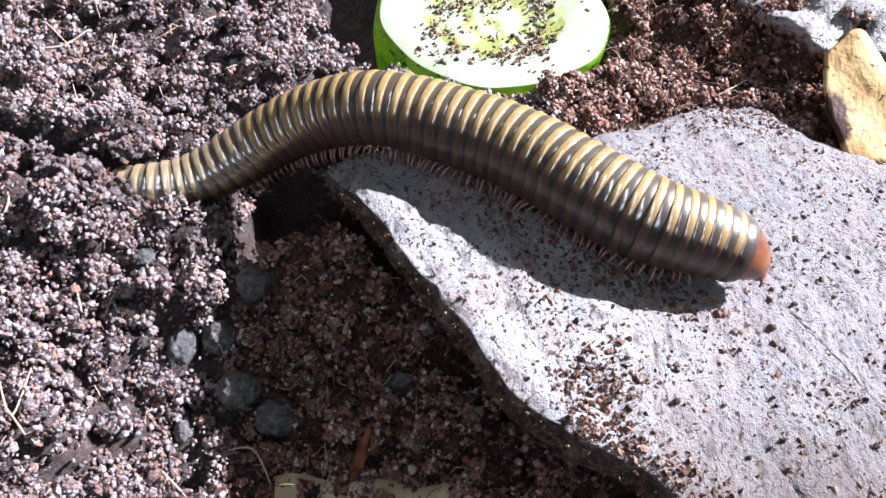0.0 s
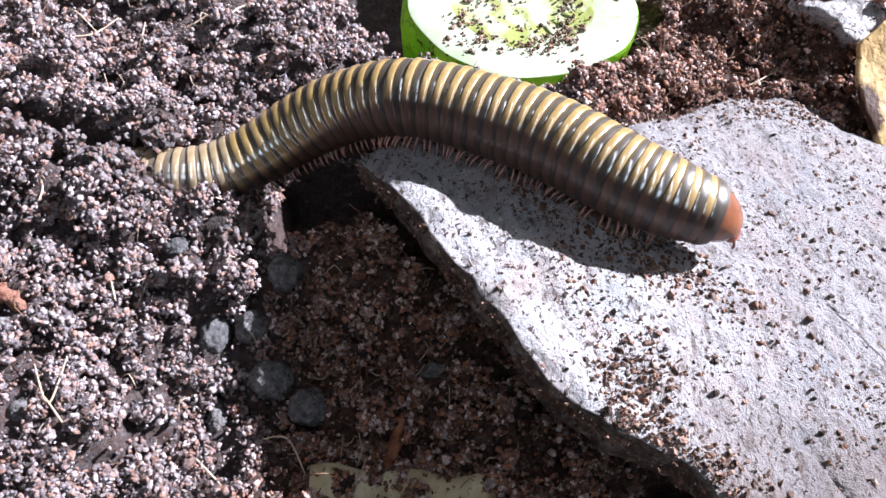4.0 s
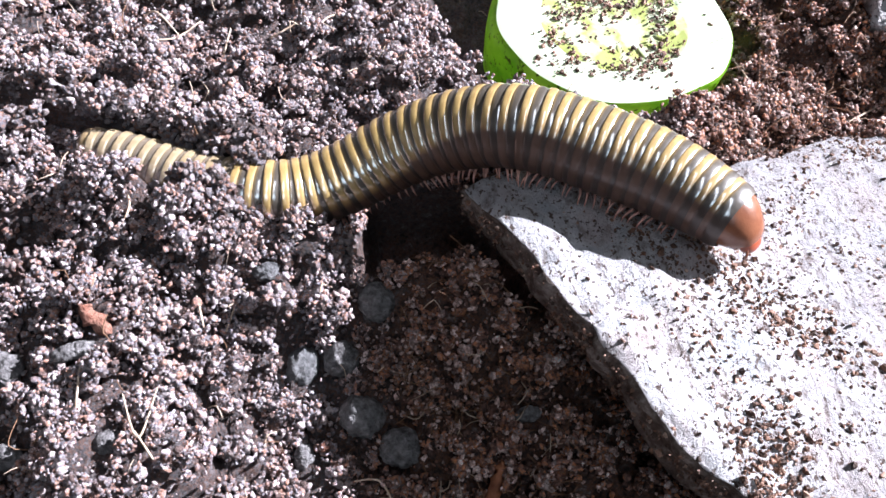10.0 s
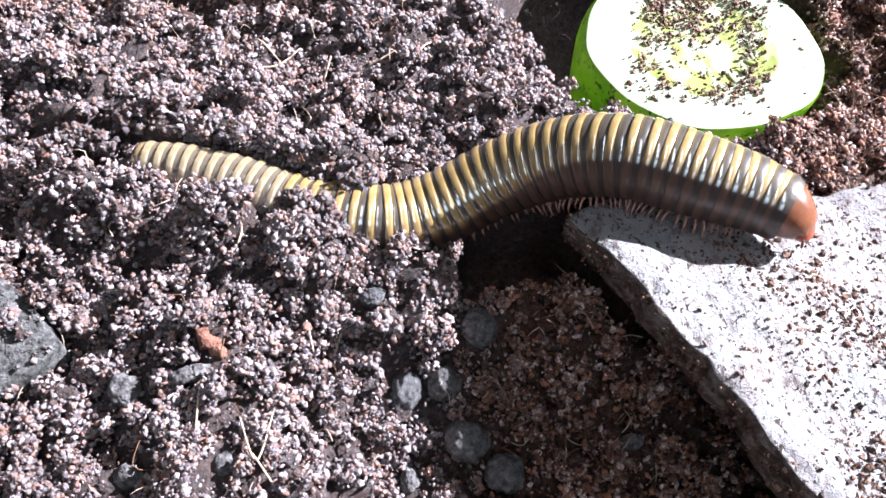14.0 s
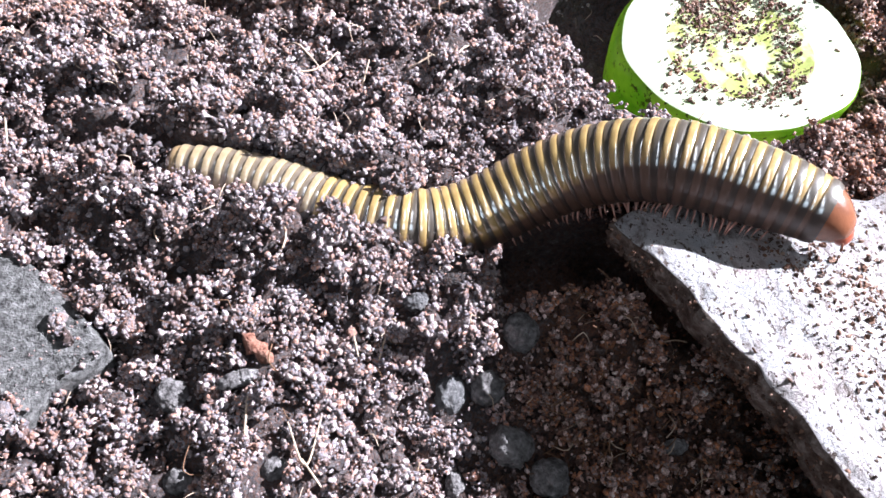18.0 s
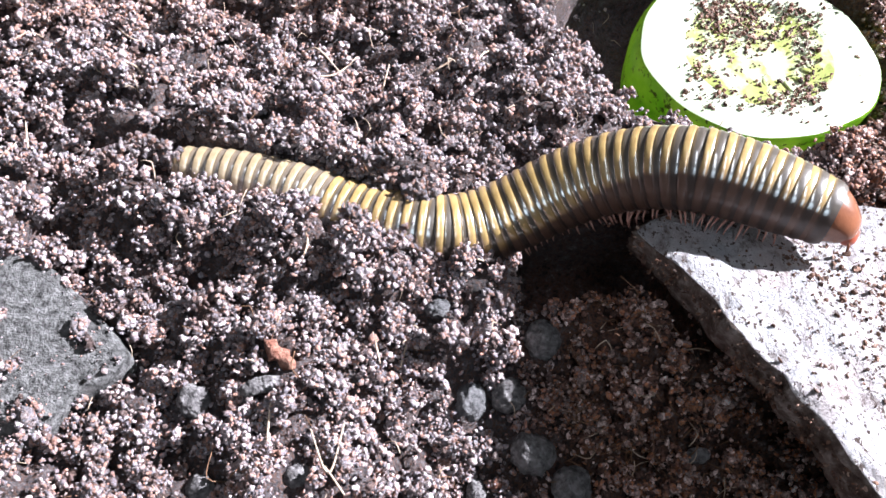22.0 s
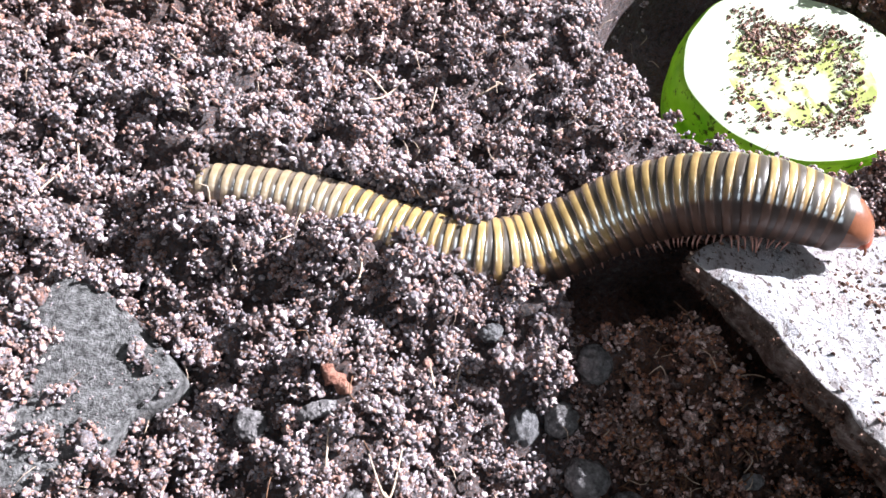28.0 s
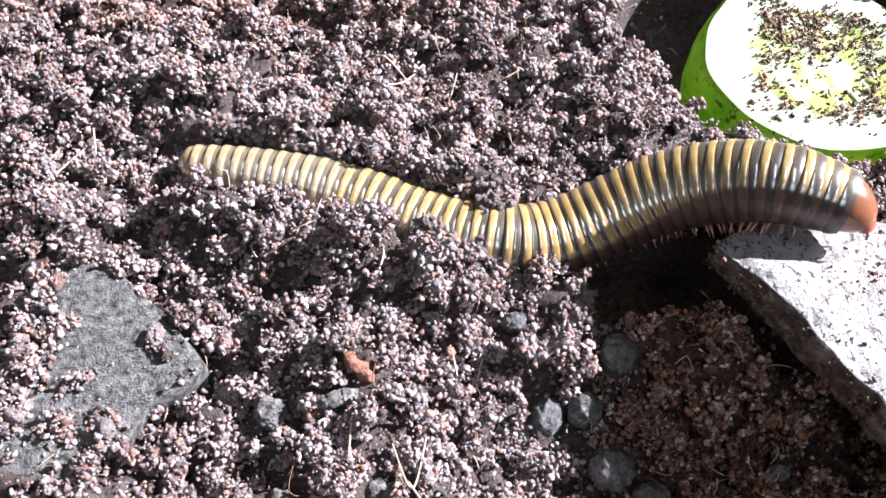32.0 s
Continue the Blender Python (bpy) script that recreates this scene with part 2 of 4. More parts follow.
def join(pieces):
    verts, faces, n = [], [], 0
    for v, f in pieces:
        verts.append(np.asarray(v))
        faces += [tuple(i + n for i in q) for q in f]
        n += len(v)
    return np.concatenate(verts), faces


# ---------------------------------------------------------------- materials
class Nodes:
    """A material with its principled shader, and short ways to add nodes."""

    def __init__(self, name, rough=0.6, specular=0.5):
        self.m = bpy.data.materials.new(name)
        self.m.use_nodes = True
        self.t = self.m.node_tree
        self.shader = self.t.nodes["Principled BSDF"]
        self.set("Roughness", rough)
        self.set("Specular IOR Level", specular)

    def set(self, key, value):
        self.shader.inputs[key].default_value = value

    def add(self, kind, **inputs):
        n = self.t.nodes.new("ShaderNode" + kind)
        for key, value in inputs.items():
            slot = n.inputs[key.replace("_", " ")]
            if isinstance(value, bpy.types.NodeSocket):
                self.t.links.new(value, slot)
            else:
                slot.default_value = value
        return n

    def link(self, out, key):
        self.t.links.new(out, self.shader.inputs[key])

    def coords(self, scale=(1, 1, 1), turn=(0, 0, 0)):
        c = self.add("TexCoord").outputs["Object"]
        m = self.add("Mapping", Vector=c)
        m.inputs["Scale"].default_value = scale
        m.inputs["Rotation"].default_value = [radians(a) for a in turn]
        return m.outputs[0]

    def noise(self, vector, scale, detail=4.0, rough=0.55):
        return self.add("TexNoise", Vector=vector, Scale=scale, Detail=detail, Roughness=rough).outputs["Fac"]

    def ramp(self, fac, *stops):
        n = self.add("ValToRGB", Fac=fac)
        e = n.color_ramp.elements
        while len(e) < len(stops):
            e.new(0.5)
        for slot, (at, colour) in zip(e, stops):
            slot.position = at
            slot.color = (*colour, 1) if len(colour) == 3 else (colour[0],) * 3 + (1,)
        return n.outputs["Color"]

    def mix(self, fac, a, b, how="MIX"):
        n = self.t.nodes.new("ShaderNodeMix")
        n.data_type, n.blend_type = "RGBA", how
        for slot, value in ((n.inputs[0], fac), (n.inputs[6], a), (n.inputs[7], b)):
            if isinstance(value, bpy.types.NodeSocket):
                self.t.links.new(value, slot)
            else:
                slot.default_value = (*value, 1) if isinstance(value, tuple) else value
        return n.outputs[2]

    def sums(self, how, a, b=0.0, c=None):
        n = self.t.nodes.new("ShaderNodeMath")
        n.operation = how
        for slot, value in zip(n.inputs, (a, b) if c is None else (a, b, c)):
            if isinstance(value, bpy.types.NodeSocket):
                self.t.links.new(value, slot)
            else:
                slot.default_value = value
        return n.outputs[0]

    def bump(self, height, strength=0.5, distance=0.0005):
        n = self.add("Bump", Height=height, Strength=strength, Distance=distance)
        self.link(n.outputs[0], "Normal")


def soil_material(name, islands, single=False, deep=1.0):
    """Peaty soil: lilac-brown crumbs, reddish coconut fibre beside and behind the bark, painted shade."""
    k = Nodes(name, 0.62, 0.4)
    v = k.coords()
    world_at = k.add("NewGeometry").outputs["Position"]
    pick = k.add("NewGeometry").outputs["Random Per Island"] if islands else k.sums("ADD", k.sums("MULTIPLY", k.noise(world_at, 800, 3, 0.7), 2.6), -0.8)
    if single:
        pick = k.add("ObjectInfo").outputs["Random"]
    lump = k.sums("ADD", k.sums("MULTIPLY", k.noise(world_at, 330, 2), 3.0), -1.0)
    grain = k.sums("ADD", k.sums("MULTIPLY", k.noise(world_at, 1500, 2), 5.0), -2.0)
    pick = k.sums("ADD", k.sums("ADD", k.sums("MULTIPLY", pick, 0.72), k.sums("MULTIPLY", lump, 0.14)), k.sums("MULTIPLY", grain, 0.14))
    base = k.ramp(pick, (0.05, (0.04, 0.026, 0.022)), (0.2, (0.15, 0.103, 0.094)), (0.32, (0.195, 0.195, 0.225)), (0.42, (0.27, 0.195, 0.18)), (0.52, (0.38, 0.2, 0.14)), (0.6, (0.29, 0.295, 0.335)), (0.74, (0.38, 0.31, 0.295)), (0.92, (0.53, 0.5, 0.53)))
    rust = k.ramp(k.noise(world_at, 210, 3, 0.6), (0.56, (0.0,)), (0.68, (0.4,)))
    base = k.mix(rust, base, k.ramp(pick, (0.1, (0.06, 0.028, 0.02)), (0.5, (0.3, 0.14, 0.095)), (0.9, (0.55, 0.34, 0.26))))
    coir_and_shade = k.ramp(pick, (0.1, (0.016, 0.009, 0.008)), (0.3, (0.11, 0.057, 0.042)), (0.46, (0.3, 0.155, 0.115)), (0.56, (0.5, 0.2, 0.08)), (0.64, (0.2, 0.17, 0.17)), (0.76, (0.46, 0.31, 0.26)), (0.92, (0.85, 0.7, 0.66)))
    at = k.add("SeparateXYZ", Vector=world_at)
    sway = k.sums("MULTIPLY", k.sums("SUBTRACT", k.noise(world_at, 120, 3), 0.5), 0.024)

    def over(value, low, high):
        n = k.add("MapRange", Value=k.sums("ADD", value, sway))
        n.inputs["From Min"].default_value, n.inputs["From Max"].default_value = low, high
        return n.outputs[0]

    # reddish pit soil, stretched under the body to paint the shade there
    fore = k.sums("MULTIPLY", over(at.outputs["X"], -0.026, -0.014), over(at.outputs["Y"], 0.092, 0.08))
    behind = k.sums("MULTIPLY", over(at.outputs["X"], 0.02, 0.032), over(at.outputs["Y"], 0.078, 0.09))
    # redder strip at the far left, cast shade partly put into the colour
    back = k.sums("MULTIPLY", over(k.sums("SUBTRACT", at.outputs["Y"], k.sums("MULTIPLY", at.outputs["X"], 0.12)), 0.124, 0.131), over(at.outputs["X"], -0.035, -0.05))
    base = k.mix(k.sums("MULTIPLY", k.sums("MAXIMUM", k.sums("MAXIMUM", fore, behind), k.sums("MULTIPLY", back, 0.4)), 0.95), base, coir_and_shade)
    # deep under 1 puts the shade of gaps into the colour
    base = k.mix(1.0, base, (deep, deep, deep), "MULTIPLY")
    wide = k.ramp(k.noise(world_at, 90, 3), (0.3, (1.12, 1.1, 1.09)), (0.7, (1.62, 1.62, 1.62)))
    fine = k.ramp(k.noise(v, 2600, 3, 0.7), (0.3, (0.5, 0.47, 0.46)), (0.7, (1.4, 1.4, 1.44)))
    k.link(k.mix(1.0, k.mix(1.0, base, wide, "MULTIPLY"), fine, "MULTIPLY"), "Base Color")
    k.bump(k.noise(v, 1700, 5, 0.75), 1.0, 0.0009)
    return k.m


def litter_material():
    k = Nodes("brown_litter", 0.6, 0.4)
    v = k.coords()
    pick = k.add("NewGeometry").outputs["Random Per Island"]
    base = k.ramp(pick, (0.0, (0.05, 0.03, 0.023)), (0.35, (0.12, 0.066, 0.047)), (0.7, (0.22, 0.115, 0.075)), (0.9, (0.33, 0.21, 0.16)), (1.0, (0.48, 0.36, 0.29)))
    fine = k.ramp(k.noise(v, 2200, 3, 0.7), (0.3, (0.6, 0.58, 0.56)), (0.7, (1.25, 1.25, 1.25)))
    k.link(k.mix(1.0, base, fine, "MULTIPLY"), "Base Color")
    k.bump(k.noise(v, 2200, 3, 0.7), 0.8, 0.0005)
    return k.m


def bark_material():
    """Weathered grey-white bark: short crevices along its length, dull brown towards its near and far ends."""
    k = Nodes("weathered_bark", 0.5, 0.5)
    v = k.coords((1, 1, 1))
    g = k.coords((1.0, 0.42, 1.0), (0, 0, -28))
    grain = k.noise(g, 560, 6, 0.7)
    patch = k.noise(v, 90, 4, 0.6)
    base = k.ramp(grain, (0.3, (0.1, 0.075, 0.065)), (0.39, (0.3, 0.27, 0.27)), (0.47, (0.5, 0.49, 0.515)), (0.72, (0.7, 0.69, 0.715)))
    base = k.mix(k.ramp(patch, (0.5, (0.0,)), (0.62, (0.5,))), base, (0.5, 0.4, 0.39))
    base = k.mix(k.ramp(k.noise(v, 130, 3), (0.58, (0.0,)), (0.68, (0.6,))), base, (0.38, 0.42, 0.47))
    where = k.add("SeparateXYZ", Vector=k.add("TexCoord").outputs["Object"])
    stray = k.sums("MULTIPLY", k.sums("SUBTRACT", k.noise(v, 110, 5, 0.65), 0.5), 0.035)

    def reach(axis, low, high):
        n = k.add("MapRange", Value=k.sums("ADD", where.outputs[axis], stray))
        n.inputs["From Min"].default_value, n.inputs["From Max"].default_value = low, high
        return n.outputs[0]

    # greyer towards the right and the far side
    greyer = k.sums("MAXIMUM", reach("X", 0.03, 0.052), reach("Y", 0.07, 0.09))
    base = k.mix(k.sums("MULTIPLY", greyer, 0.5), base, (0.17, 0.155, 0.165))
    near = k.sums("MULTIPLY", reach("Y", 0.043, 0.026), reach("X", 0.026, 0.036))
    base = k.mix(k.sums("MULTIPLY", near, 0.6), base, (0.13, 0.1, 0.09))
    specks = k.ramp(k.noise(k.coords((1.0, 0.7, 1.0), (0, 0, -28)), 1300, 4, 0.65), (0.57, (0.0,)), (0.61, (1.0,)))
    base = k.mix(specks, base, (0.08, 0.05, 0.04))
    k.link(base, "Base Color")
    k.bump(k.sums("ADD", grain, k.noise(v, 1300, 5, 0.75)), 1.0, 0.0012)
    return k.m


def bark_side_material():
    k = Nodes("broken_bark_edge", 0.85, 0.2)
    v = k.coords((1, 1, 1.0))
    n = k.noise(v, 500, 5, 0.65)
    base = k.ramp(n, (0.32, (0.045, 0.03, 0.025)), (0.5, (0.14, 0.11, 0.095)), (0.72, (0.36, 0.32, 0.3)))
    k.link(base, "Base Color")
    k.bump(k.noise(v, 1100, 5, 0.7), 1.0, 0.0008)
    return k.m


def ring_material(name, pale, low_end, high_end):
    """Yellow hind band above, slate front band, brown below. Bands follow the ring's own axes."""
    k = Nodes(name, 0.3, 0.9)
    k.set("Coat Roughness", 0.16)
    k.set("Coat IOR", 2.9)
    c = k.add("SeparateXYZ", Vector=k.add("TexCoord").outputs["Object"])
    v = k.coords()
    wob = k.sums("MULTIPLY", k.sums("SUBTRACT", k.noise(v, 500, 3), 0.5), 0.0006)
    x = k.sums("ADD", c.outputs["X"], wob)
    hind = k.add("MapRange", Value=x)
    hind.interpolation_type = "SMOOTHSTEP"
    for key, value in (("From Min", 0.0007), ("From Max", -0.0001), ("To Min", 0.0), ("To Max", 1.0)):
        hind.inputs[key].default_value = value
    rim = k.add("MapRange", Value=x)
    for key, value in (("From Min", -0.00088), ("From Max", -0.00108), ("To Min", 0.0), ("To Max", 0.85)):
        rim.inputs[key].default_value = value
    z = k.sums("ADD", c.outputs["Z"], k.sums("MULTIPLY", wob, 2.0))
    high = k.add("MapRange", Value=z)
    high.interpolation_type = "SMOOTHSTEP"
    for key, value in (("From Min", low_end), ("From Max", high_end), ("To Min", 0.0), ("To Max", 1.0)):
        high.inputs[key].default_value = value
    yellow = k.ramp(k.noise(v, 420, 3), (0.3, (0.31, 0.2, 0.065) if not pale else (0.27, 0.2, 0.105)), (0.7, (0.47, 0.33, 0.13) if not pale else (0.4, 0.315, 0.195)))
    slate = k.ramp(k.noise(v, 600, 3), (0.3, (0.03, 0.026, 0.022) if not pale else (0.1, 0.085, 0.07)), (0.7, (0.075, 0.064, 0.052) if not pale else (0.19, 0.16, 0.125)))
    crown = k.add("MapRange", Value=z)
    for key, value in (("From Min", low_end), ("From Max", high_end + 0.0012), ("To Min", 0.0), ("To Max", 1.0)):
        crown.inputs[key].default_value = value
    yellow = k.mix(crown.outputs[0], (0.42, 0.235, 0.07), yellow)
    # crown tone of the slate bands carries their sheen in its colour
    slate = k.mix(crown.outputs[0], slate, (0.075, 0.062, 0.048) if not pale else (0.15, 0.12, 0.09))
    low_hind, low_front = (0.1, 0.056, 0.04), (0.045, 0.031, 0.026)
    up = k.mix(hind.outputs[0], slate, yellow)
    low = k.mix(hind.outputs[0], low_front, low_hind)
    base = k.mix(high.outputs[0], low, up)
    base = k.mix(rim.outputs[0], base, (0.035, 0.02, 0.013))
    k.link(base, "Base Color")
    k.link(k.sums("ADD", 0.1, k.sums("MULTIPLY", high.outputs[0], 0.8)), "Coat Weight")
    k.link(k.sums("ADD", 0.35, k.sums("MULTIPLY", high.outputs[0], 0.55)), "Specular IOR Level")
    k.link(k.sums("SUBTRACT", 0.55, k.sums("MULTIPLY", high.outputs[0], 0.17)), "Roughness")
    lines = k.noise(k.coords((0.12, 1, 1)), 1500, 3, 0.6)
    k.bump(k.sums("ADD", lines, k.sums("MULTIPLY", k.noise(v, 900, 3), 0.5)), 0.12, 0.0003)
    return k.m


def plain(name, low, high, scale, rough=0.6, specular=0.5, bump=0.4, distance=0.0004, detail=4.0, stretch=(1, 1, 1)):
    k = Nodes(name, rough, specular)
    v = k.coords(stretch)
    n = k.noise(v, scale, detail, 0.6)
    k.link(k.ramp(n, (0.32, low), (0.68, high)), "Base Color")
    k.bump(k.noise(v, scale * 3, 4, 0.65), bump, distance)
    return k


# ground and clump cores are darkened to paint the shade between grains
SOIL = soil_material("gap_shade_soil", False, deep=0.22)
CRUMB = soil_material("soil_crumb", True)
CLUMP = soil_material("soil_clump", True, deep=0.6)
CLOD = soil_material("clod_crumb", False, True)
LITTER = litter_material()
BARK, BARK_SIDE = bark_material(), bark_side_material()
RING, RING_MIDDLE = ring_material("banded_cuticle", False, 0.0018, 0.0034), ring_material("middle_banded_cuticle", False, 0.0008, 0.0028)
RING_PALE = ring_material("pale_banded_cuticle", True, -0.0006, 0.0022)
HEAD = plain("red_brown_cuticle", (0.13, 0.045, 0.022), (0.24, 0.095, 0.05), 260, 0.27, 0.7, 0.12).m
FACE = plain("orange_brown_face", (0.2, 0.035, 0.012), (0.36, 0.075, 0.026), 300, 0.34, 0.55, 0.12).m
LEG = plain("pink_leg", (0.4, 0.17, 0.13), (0.75, 0.48, 0.4), 800, 0.4, 0.5, 0.2).m
EYE_BLACK = plain("black_eye", (0.01, 0.008, 0.008), (0.02, 0.015, 0.013), 500, 0.2).m
FIBRE = plain("pale_fibre", (0.35, 0.25, 0.17), (0.62, 0.5, 0.4), 500, 0.6).m
FIBRE_RED = plain("rusty_fibre", (0.1, 0.045, 0.022), (0.24, 0.13, 0.07), 500, 0.6).m
PELLET = plain("dark_pellet", (0.07, 0.066, 0.068), (0.36, 0.345, 0.35), 800, 0.75, 0.3, 1.0, 0.0014).m
PELLET_PALE = plain("pale_grey_pellet", (0.05, 0.052, 0.055), (0.24, 0.24, 0.25), 1000, 0.6, 0.4, 1.0, 0.001).m
SLATE = plain("grey_slate", (0.008, 0.008, 0.008), (0.25, 0.25, 0.25), 900, 0.6, 0.4, 1.0, 0.0011, 7.0).m
CHIP = plain("pink_wood_chip", (0.2, 0.07, 0.045), (0.5, 0.27, 0.2), 700, 0.75, 0.3, 1.0, 0.0012).m
STICK = plain("red_brown_stick", (0.12, 0.04, 0.02), (0.3, 0.12, 0.06), 420, 0.7, 0.3, 0.9).m
PLASTIC = plain("grey_tray", (0.3, 0.3, 0.29), (0.36, 0.36, 0.35), 60, 0.5, 0.4, 0.05).m
PANEL = plain("dark_wall_panel", (0.11, 0.1, 0.095), (0.14, 0.13, 0.12), 20, 0.7, 0.2, 0.05).m
TABLE = plain("wooden_table", (0.2, 0.12, 0.07), (0.33, 0.21, 0.12), 40, 0.5, 0.4, 0.1, stretch=(1, 0.1, 1)).m


def flesh_material():
    k = Nodes("cucumber_flesh", 0.35, 0.5)
    v = k.coords()
    n = k.noise(v, 160, 4)
    k.link(k.ramp(n, (0.3, (0.55, 0.66, 0.44)), (0.7, (0.74, 0.79, 0.66))), "Base Color")
    k.bump(k.noise(v, 700, 3), 0.25, 0.0004)
    return k.m


def core_material():
    k = Nodes("seedy_core", 0.22, 0.55)
    v = k.coords()
    cells = k.add("TexVoronoi", Vector=v, Scale=300).outputs["Distance"]
    k.link(k.mix(k.ramp(k.noise(v, 220, 3), (0.42, (0.0,)), (0.58, (1.0,))), (0.38, 0.43, 0.14), (0.62, 0.68, 0.5)), "Base Color")
    k.bump(cells, 0.5, 0.0006)
    return k.m


def rind_material():
    k = Nodes("green_rind", 0.3, 0.5)
    v = k.coords()
    tone = k.ramp(k.noise(v, 130, 3), (0.3, (0.1, 0.28, 0.012)), (0.7, (0.3, 0.5, 0.05)))
    dirt = k.ramp(k.noise(v, 480, 4, 0.7), (0.58, (0.0,)), (0.66, (1.0,)))
    k.link(k.mix(dirt, tone, (0.035, 0.05, 0.012)), "Base Color")
    k.bump(k.noise(v, 500, 3), 0.25, 0.0004)
    return k.m


def see_through(material, share, colour):
    t = material.node_tree
    glow = t.nodes.new("ShaderNodeBsdfTranslucent")
    both = t.nodes.new("ShaderNodeMixShader")
    both.inputs[0].default_value = share
    tint = t.nodes.new("ShaderNodeMix")
    tint.data_type, tint.blend_type = "RGBA", "MULTIPLY"
    tint.inputs[0].default_value = 1.0
    t.links.new(t.nodes["Principled BSDF"].inputs["Base Color"].links[0].from_socket, tint.inputs[6])
    tint.inputs[7].default_value = (*colour, 1)
    t.links.new(tint.outputs[2], glow.inputs[0])
    t.links.new(t.nodes["Principled BSDF"].outputs[0], both.inputs[1])
    t.links.new(glow.outputs[0], both.inputs[2])
    t.links.new(both.outputs[0], t.nodes["Material Output"].inputs[0])
    return material


FLESH, CORE, RIND = see_through(flesh_material(), 0.4, (1.0, 1.0, 0.85)), see_through(core_material(), 0.3, (1.0, 1.0, 0.7)), see_through(rind_material(), 0.55, (2.0, 1.9, 1.0))


def leaf_material(name, low, high, stain):
    k = Nodes(name, 0.6, 0.2)
    v = k.coords()
    base = k.ramp(k.noise(v, 140, 5, 0.65), (0.3, low), (0.7, high))
    veins = k.noise(k.coords((1.0, 0.12, 1.0), (0, 0, 12)), 520, 3)
    base = k.mix(0.35, base, k.ramp(veins, (0.35, (0.4, 0.25, 0.1)), (0.65, high)))
    specks = k.ramp(k.noise(v, 800, 3), (0.62, (0.0,)), (0.68, (1.0,)))
    base = k.mix(specks, base, (0.12, 0.06, 0.03))
    away = k.add("VectorMath", )
    away.operation = "DISTANCE"
    k.t.links.new(k.coords((1.0, 0.55, 0.5)), away.inputs[0])
    away.inputs[1].default_value = stain
    ragged = k.sums("ADD", away.outputs["Value"], k.sums("MULTIPLY", k.sums("SUBTRACT", k.noise(v, 260, 4, 0.65), 0.5), 0.006))
    blot = k.ramp(k.sums("MULTIPLY", ragged, 100.0), (0.26, (1.0,)), (0.44, (0.0,)))
    k.link(k.mix(blot, base, (0.045, 0.018, 0.009)), "Base Color")
    k.bump(k.sums("ADD", k.noise(v, 500, 4), veins), 0.5, 0.0006)
    return k.m


LEAF = leaf_material("tan_dry_leaf", (0.42, 0.23, 0.07), (0.72, 0.54, 0.27), (-0.0075, -0.0026, -0.001))
LEAF_CREAM = leaf_material("cream_dry_leaf", (0.36, 0.27, 0.15), (0.62, 0.55, 0.38), (0.013, 0.003, 0.0))

# ---------------------------------------------------------------- the tray and its soil
TRAY_TURN, TRAY_MID = radians(12.5), np.array([-2.0, 7.0])
U0, U1, V0, V1 = -19.0, 19.0, -15.0, 9.6


def from_tray(u, v):
    c, s = math.cos(TRAY_TURN), math.sin(TRAY_TURN)
    return TRAY_MID[0] + u * c - v * s, TRAY_MID[1] + u * s + v * c


def tray_wall(name, u0, u1, v0, v1, top):
    lo, hi = -2.6, top
    b = 0.12
    verts, faces = [], []
    for z, inset in ((lo, 0), (hi - b, 0), (hi, b)):
        for u, v in ((u0 + inset, v0 + inset), (u1 - inset, v0 + inset), (u1 - inset, v1 - inset), (u0 + inset, v1 - inset)):
            verts.append((*from_tray(u, v), z))
    for i in (0, 4):
        for k in range(4):
            faces.append((i + k, i + (k + 1) % 4, i + 4 + (k + 1) % 4, i + 4 + k))
    faces += [(3, 2, 1, 0), (8, 9, 10, 11)]
    return tagged(new(name, mesh_of(name, verts, faces, PLASTIC, False)), "plain grey plastic tray side, added out of view", "wall", kind="structure")


